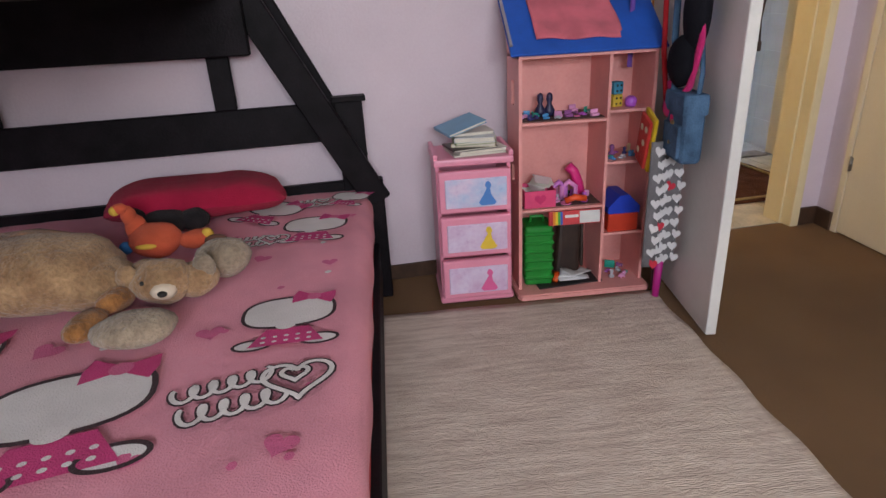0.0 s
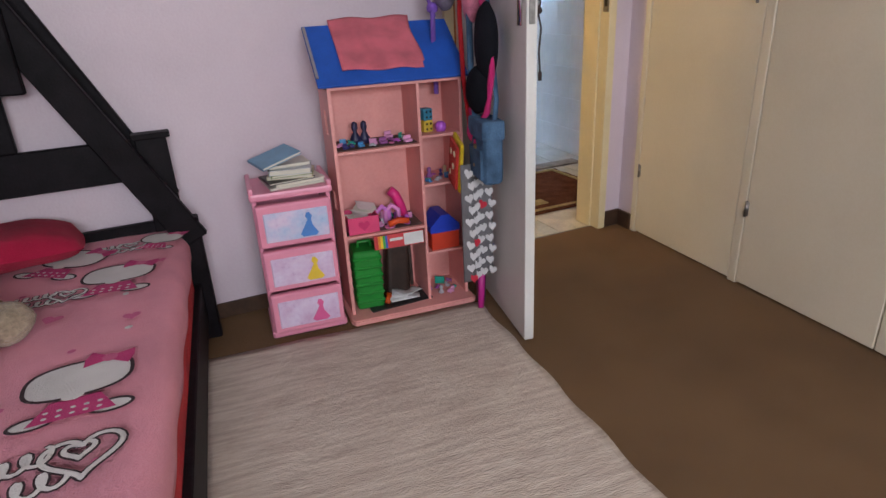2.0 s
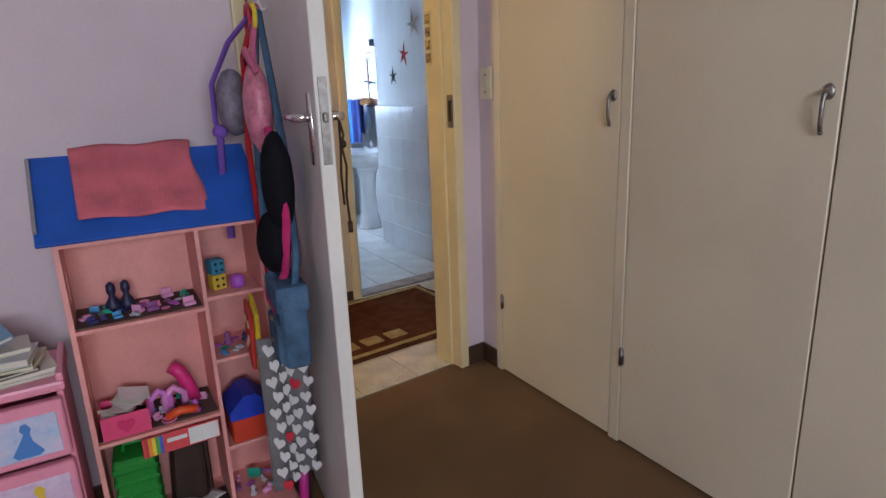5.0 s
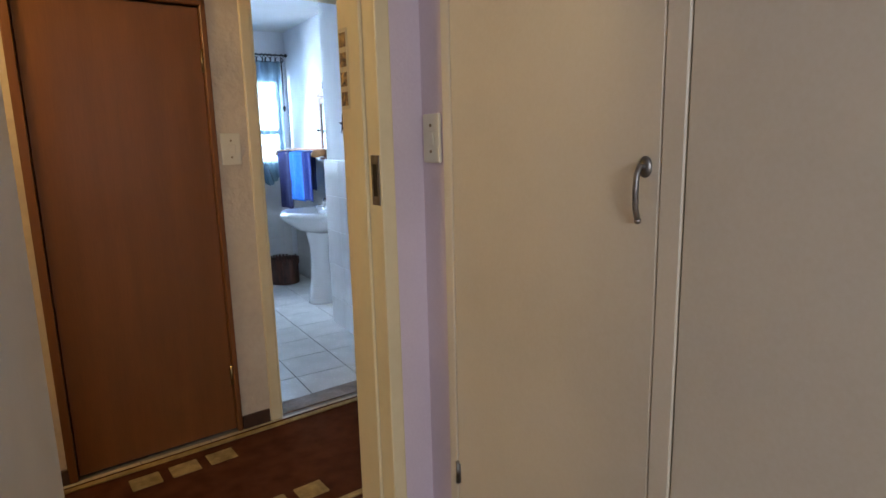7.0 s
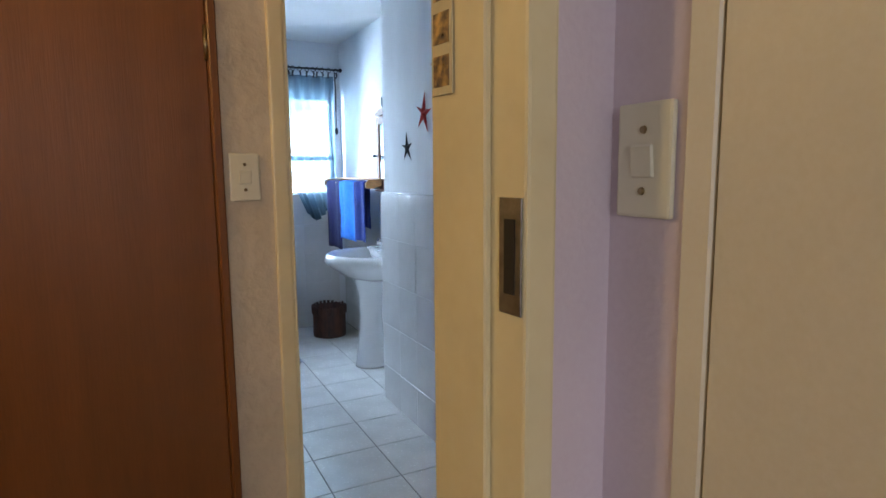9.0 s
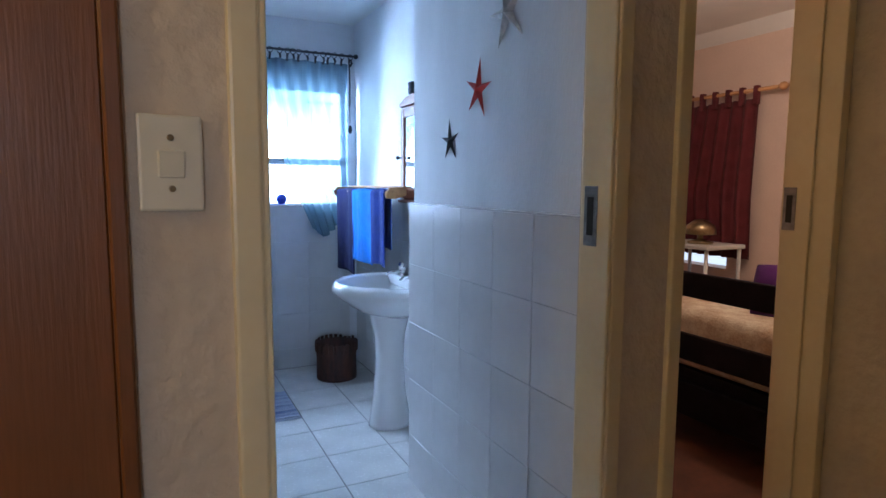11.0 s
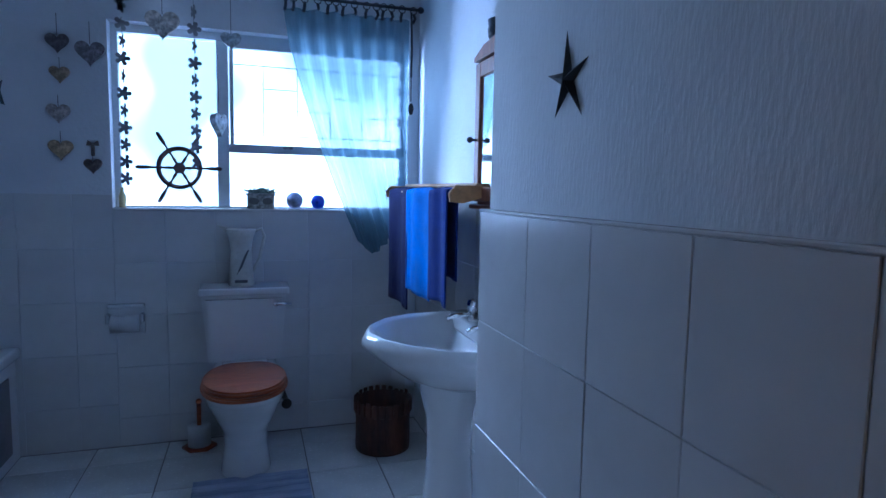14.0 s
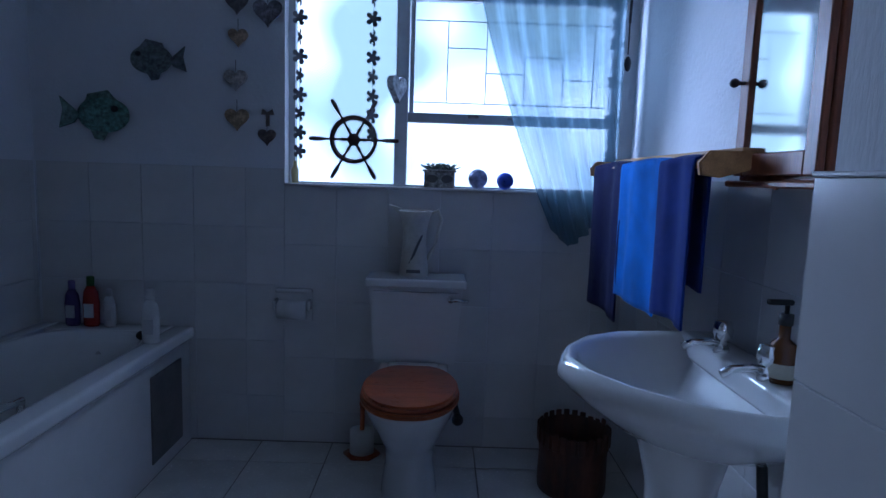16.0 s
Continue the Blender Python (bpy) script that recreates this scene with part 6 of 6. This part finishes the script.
Shape().box(-0.08, -0.175, 0, 0, 0.175, 0.53, 0.003).box(-0.11, -0.19, -0.016, 0.0, 0.19, 0.0, 0.004).prism([(-0.19, 0.53), (0.19, 0.53), (0.19, 0.545), (0.1, 0.575), (0, 0.585), (-0.1, 0.575), (-0.19, 0.545)], 0.1, Matrix(((0, 0, -1, 0.0), (1, 0, 0, 0), (0, 1, 0, 0), (0, 0, 0, 1)))).done("body", CABWOOD, cb_)
Shape().box(-0.1, -0.17, 0.012, -0.081, -0.125, 0.52, 0.003).box(-0.1, 0.125, 0.012, -0.081, 0.17, 0.52, 0.003).box(-0.1, -0.125, 0.012, -0.081, 0.125, 0.065, 0.003).box(-0.1, -0.125, 0.465, -0.081, 0.125, 0.52, 0.003).done("door_frame", CABWOOD, cb_)
Shape().box(-0.091, -0.125, 0.065, -0.082, 0.125, 0.465).done("mirror", mat("silvered_mirror", (0.9, 0.92, 0.93), 0.03, metal=1.0, vary=0.0), cb_)
Shape().cyl((-0.1, 0.148, 0.24), (-0.119, 0.148, 0.24), 0.005).ball((-0.126, 0.148, 0.24), 0.012).done("knob", DARK, cb_, True)
tagged(Shape().lathe([(0.03, 0), (0.034, 0.03), (0.03, 0.035), (0.034, 0.06), (0.028, 0.065)], None, 16).done("jar", plain("dark_jar", (0.06, 0.07, 0.09)), None, True, pose(4.08, 7.1, 1.876)), "small dark jar on top of the cabinet", "jar")
tr2 = thing("towel_rail", pose(4.157, 7.66, 1.33), "pine towel rail with curved brackets", "towel rail")
for y in (-0.50, 0.56):
    Shape().prism([(0, -0.04), (0, 0.03), (-0.20, 0.03), (-0.225, 0.0), (-0.22, -0.03), (-0.17, -0.035), (-0.1, -0.015), (-0.03, -0.06)], 0.02, Matrix.Translation((0, y + 0.01, 0)) @ Matrix.Rotation(radians(90), 4, "X"), 0.004).done("bracket", PINE, tr2)
Shape().cyl((-0.19, -0.50, 0.0), (-0.19, 0.56, 0.0), 0.012).box(-0.12, -0.50, 0.025, 0.0, 0.56, 0.04, 0.003).done("bar", PINE, tr2, True)


def towel(y0, y1, z0, col, label, seed, out):
    def fn(u, v):
        y = y0 + (y1 - y0) * u
        fold = 0.009 * math.sin(u * 8 + seed) + 0.006 * noise.noise(Vector((u * 5, v * 3, seed)))
        if v < 0.47:
            z, x = z0 + (1.335 - z0) * v / 0.47, -out - fold
        elif v < 0.53:
            a = (v - 0.47) / 0.06 * math.pi
            z, x = 1.335 + 0.016 * math.sin(a), -out * math.cos(a) * 1.0 - fold * math.cos(a)
        else:
            z, x = 1.335 - (1.335 - z0 - 0.1) * (v - 0.53) / 0.47, out - fold * 0.4
        return Vector((3.967 + x, y, z + 0.004 * math.sin(u * 4)))
    ob = Shape().sheet(fn, 30, 50, 0.006).done("towel", cloth("towelling_%.2f_%.2f" % (col[1], col[2]), col, 0.12, 320, 0.5), None, True)
    tagged(ob, label, "towel", "towels on the rail")


towel(7.20, 7.44, 0.90, (0.012, 0.03, 0.18), "navy blue towel hanging on the rail", 1, 0.022)
towel(7.42, 7.80, 0.885, (0.025, 0.18, 0.64), "bright blue towel hanging on the rail", 4, 0.034)
towel(7.78, 8.17, 0.78, (0.012, 0.014, 0.08), "dark navy towel hanging on the rail", 7, 0.022)


def star(m, k, col, label):
    st = thing("star_ornament", m, label, "star ornament", "wall stars")
    bm = bmesh.new()
    top = bm.verts.new((0, -0.022 * k, 0))
    ring = []
    for i in range(10):
        a = math.pi / 2 + math.pi * i / 5 + 0.06
        r = (0.135 if i % 2 == 0 else 0.037) * k * (1 + (0.12 if i in (0, 6) else -0.05))
        ring.append(bm.verts.new((r * math.cos(a), 0 if i % 2 else -0.006 * k, r * math.sin(a))))
    for i in range(10):
        bm.faces.new((top, ring[i], ring[(i + 1) % 10]))
    bm.faces.new(ring)
    s = Shape()
    s.add(bm)
    s.done("star", mat("painted_star_%.2f" % col[0], col, 0.45, vary=0.15, scale=25, bump=0.2), st)


star(pose(3.811, 6.105, 1.545, 0, 0, -90), 0.6, (0.018, 0.02, 0.025), "black painted wooden star on the plaster wall")
star(pose(3.811, 5.885, 1.712, 0, 0, -90) @ pose(0, 0, 0, 0, 12, 0), 0.74, (0.50, 0.035, 0.025), "red painted wooden star on the plaster wall")
star(pose(3.811, 5.70, 1.93, 0, 0, -90) @ pose(0, 0, 0, 0, -8, 0), 0.9, (0.62, 0.61, 0.58), "white painted wooden star on the plaster wall")

# bath tub
tub = thing("bath_tub", pose(0, 0, 0), "white built-in bath with a vented tiled panel", "bath tub")
s = Shape()


def tub_fn(u, v):
    a = 2 * math.pi * u
    c, s_ = math.cos(a), math.sin(a)
    k = 4.0
    sx, sy = math.copysign(abs(c) ** (2 / k), c), math.copysign(abs(s_) ** (2 / k), s_)
    prof = ((1.0, 0.55), (0.97, 0.548), (0.93, 0.5), (0.86, 0.3), (0.78, 0.2), (0.02, 0.18))
    t = v * 5
    i = min(int(t), 4)
    f = t - i
    r, z = prof[i][0] * (1 - f) + prof[i + 1][0] * f, prof[i][1] * (1 - f) + prof[i + 1][1] * f
    return Vector((1.825 + 0.285 * r * sx, 7.55 + 0.75 * (r if r > 0.5 else r) * sy, z))


s.sheet(tub_fn, 64, 20)
s.box(1.478, 6.62, 0.505, 1.56, 8.40, 0.552, 0.01, seg=2).box(2.09, 6.62, 0.495, 2.185, 8.40, 0.552, 0.016, seg=3).box(1.56, 8.28, 0.505, 2.09, 8.40, 0.552, 0.01, seg=2).box(1.56, 6.62, 0.505, 2.09, 6.82, 0.552, 0.01, seg=2)
s.done("tub", PORC, tub, True)
Shape().box(2.12, 6.66, 0, 2.16, 8.40, 0.5).box(1.48, 6.66, 0, 2.12, 6.70, 0.5).done("panel", WTILE, tub)
Shape().box(2.158, 8.02, 0.06, 2.166, 8.30, 0.43, 0.002).done("vent", mat("grey_vent_board", (0.16, 0.15, 0.15), 0.6, vary=0.1), tub)
Shape().lathe([(0.035, 0), (0.035, 0.012), (0.02, 0.02)], Matrix.Translation((1.83, 8.255, 0.44)) @ Matrix.Rotation(radians(90), 4, "X"), 18).done("overflow", CHROME, tub, True)
Shape().tube([(2.0, 7.18, 0.50), (2.03, 7.2, 0.555), (2.06, 7.32, 0.57), (2.05, 7.45, 0.555), (2.03, 7.47, 0.5)], 0.012).done("grip", CHROME, tub, True)


def bottle(x, y, k, col, cap, label, flat_=0.6):
    b = thing("shampoo_bottle", pose(x, y, 0.553), label, "bottle", "bottles on the bath")
    Shape().lathe([(0.03 * k, 0), (0.034 * k, 0.01), (0.036 * k, 0.1 * k), (0.03 * k, 0.15 * k), (0.016 * k, 0.175 * k)], None, 20, 1.0, flat_).done("bottle", plain("bottle_%.2f_%.2f" % (col[0], col[1]), col, 0.25), b, True)
    Shape().lathe([(0.017 * k, 0.175 * k), (0.017 * k, 0.215 * k), (0.012 * k, 0.218 * k)], None, 16, 1, flat_).done("cap", plain("cap_%.2f" % cap[0], cap, 0.3), b, True)
    Shape().box(-0.02 * k, -0.0375 * k * flat_, 0.04 * k, 0.02 * k, -0.03 * k * flat_, 0.1 * k).done("label_panel", plain("bottle_label", (0.5, 0.5, 0.52)), b)


bottle(1.66, 8.34, 0.95, (0.10, 0.07, 0.2), (0.12, 0.09, 0.24), "violet shampoo bottle on the bath edge")
bottle(1.745, 8.34, 1.05, (0.35, 0.03, 0.02), (0.02, 0.1, 0.02), "red and green shampoo bottle on the bath edge")
bottle(1.83, 8.335, 0.8, (0.62, 0.62, 0.64), (0.62, 0.62, 0.64), "white squeeze bottle on the bath edge")
bottle(2.13, 8.10, 1.05, (0.66, 0.66, 0.66), (0.64, 0.64, 0.64), "white lotion bottle on the bath corner")
tagged(Shape().ball((0, 0, 0.02), 0.022, 1, 1, 0.9).done("plug", BLACK, None, True, pose(2.07, 8.14, 0.553)), "small black bath plug on the edge", "plug")

# ---- pieces of the setting: tiles ----
def shared_tile(name, w, h, d, material, bevel):
    s = Shape().box(-w / 2, -d, -h / 2, w / 2, 0, h / 2, bevel)
    me = bpy.data.meshes.new(name)
    s.bm.to_mesh(me)
    s.bm.free()
    me.materials.append(material)
    return me


TW, TH = 0.2365, 0.2665
WALL_TILE = shared_tile("wall_tile", TW - 0.002, TH - 0.002, 0.004, WTILE, 0.0012)
jit = random.Random(2)


def tile_wall(parent, m, x0, x1, z_top, skip=None, first=TW):
    """Rows of tiles down from z_top along local x; cut tiles at the ends and the floor."""
    z = z_top
    cut = {}
    while z > 0.02:
        zb = max(0.0, z - TH)
        x = x0
        while x < x1 - 0.02:
            xe = min(x1, x + (first if x == x0 else TW))
            if not (skip and skip((x + xe) / 2, (z + zb) / 2)):
                w, h = xe - x, z - zb
                if abs(w - TW) < 1e-4 and abs(h - TH) < 1e-4:
                    me = WALL_TILE
                else:
                    key = (round(w, 3), round(h, 3))
                    if key not in cut:
                        cut[key] = shared_tile("wall_tile", w - 0.002, h - 0.002, 0.004, WTILE, 0.0012)
                    me = cut[key]
                ob = new("tile", me)
                ob.parent = parent
                ob.matrix_basis = m @ pose((x + xe) / 2, jit.uniform(-0.0006, 0.0006), (z + zb) / 2)
            x = xe
        z = zb


wg = mat("pale_wall_grout", (0.50, 0.49, 0.47), 0.9, vary=0.08, scale=30)
tile_wall(wall_bn, pose(0, 8.413, 0), 1.478, 2.60, TT)
tile_wall(wall_bn, pose(0, 8.413, 0), 2.60, 4.10, 1.215)
tile_wall(wall_be, pose(3.79, 6.467, 0, 0, 0, -90), 0.0, 1.25, TT, first=0.264)
tile_wall(wall_br, pose(4.158, 8.405, 0, 0, 0, -90), 0.0, 1.93, TT)
wall_bw = [o for o in scene.objects if o.name == "wall_bathroom_west"][0]
tile_wall(wall_bw, pose(1.47, 5.3, 0, 0, 0, 90), 0.0, 3.1, TT)
tagged(Shape().box(3.784, 5.22, TT, 3.811, 6.47, TT + 0.007, 0.002).done("tile_trim", WTILE, wall_be), kind="")


def tile_floor(parent, m, x0, x1, y0, y1, ox, oy, step, material, clip=None):
    w = step - 0.005
    meshes = {}
    x = ox
    while x > x0:
        x -= step
    while x < x1:
        y = oy
        while y > y0:
            y -= step
        while y < y1:
            xa, xb, ya, yb = max(x, x0) + 0.0025, min(x + step, x1) - 0.0025, max(y, y0) + 0.0025, min(y + step, y1) - 0.0025
            if xb - xa > 0.02 and yb - ya > 0.02 and not (clip and clip((xa + xb) / 2, (ya + yb) / 2)):
                key = (round(xb - xa, 3), round(yb - ya, 3))
                if key not in meshes:
                    s = Shape().box(-(xb - xa) / 2, -(yb - ya) / 2, -0.006, (xb - xa) / 2, (yb - ya) / 2, 0, 0.0015)
                    me = bpy.data.meshes.new("floor_tile")
                    s.bm.to_mesh(me)
                    s.bm.free()
                    me.materials.append(material)
                    meshes[key] = me
                ob = new("tile", meshes[key])
                ob.parent = parent
                ob.matrix_basis = pose((xa + xb) / 2, (ya + yb) / 2, jit.uniform(-0.0004, 0.0004), jit.uniform(-0.1, 0.1), jit.uniform(-0.1, 0.1), 0)
            y += step
        x += step


floors = {o.name: o for o in scene.objects if o.name.startswith("floor_")}
tile_floor(floors["floor_bathroom"], None, 2.16, 4.155, 5.22, 8.405, 3.165, 6.19, 0.335, FTILE, lambda x, y: x > 3.80 and y < 6.46)
tile_floor(floors["floor_hall"], None, 1.9, 4.8, 3.757, 5.05, 2.695, 3.775, 0.315, HTILE)
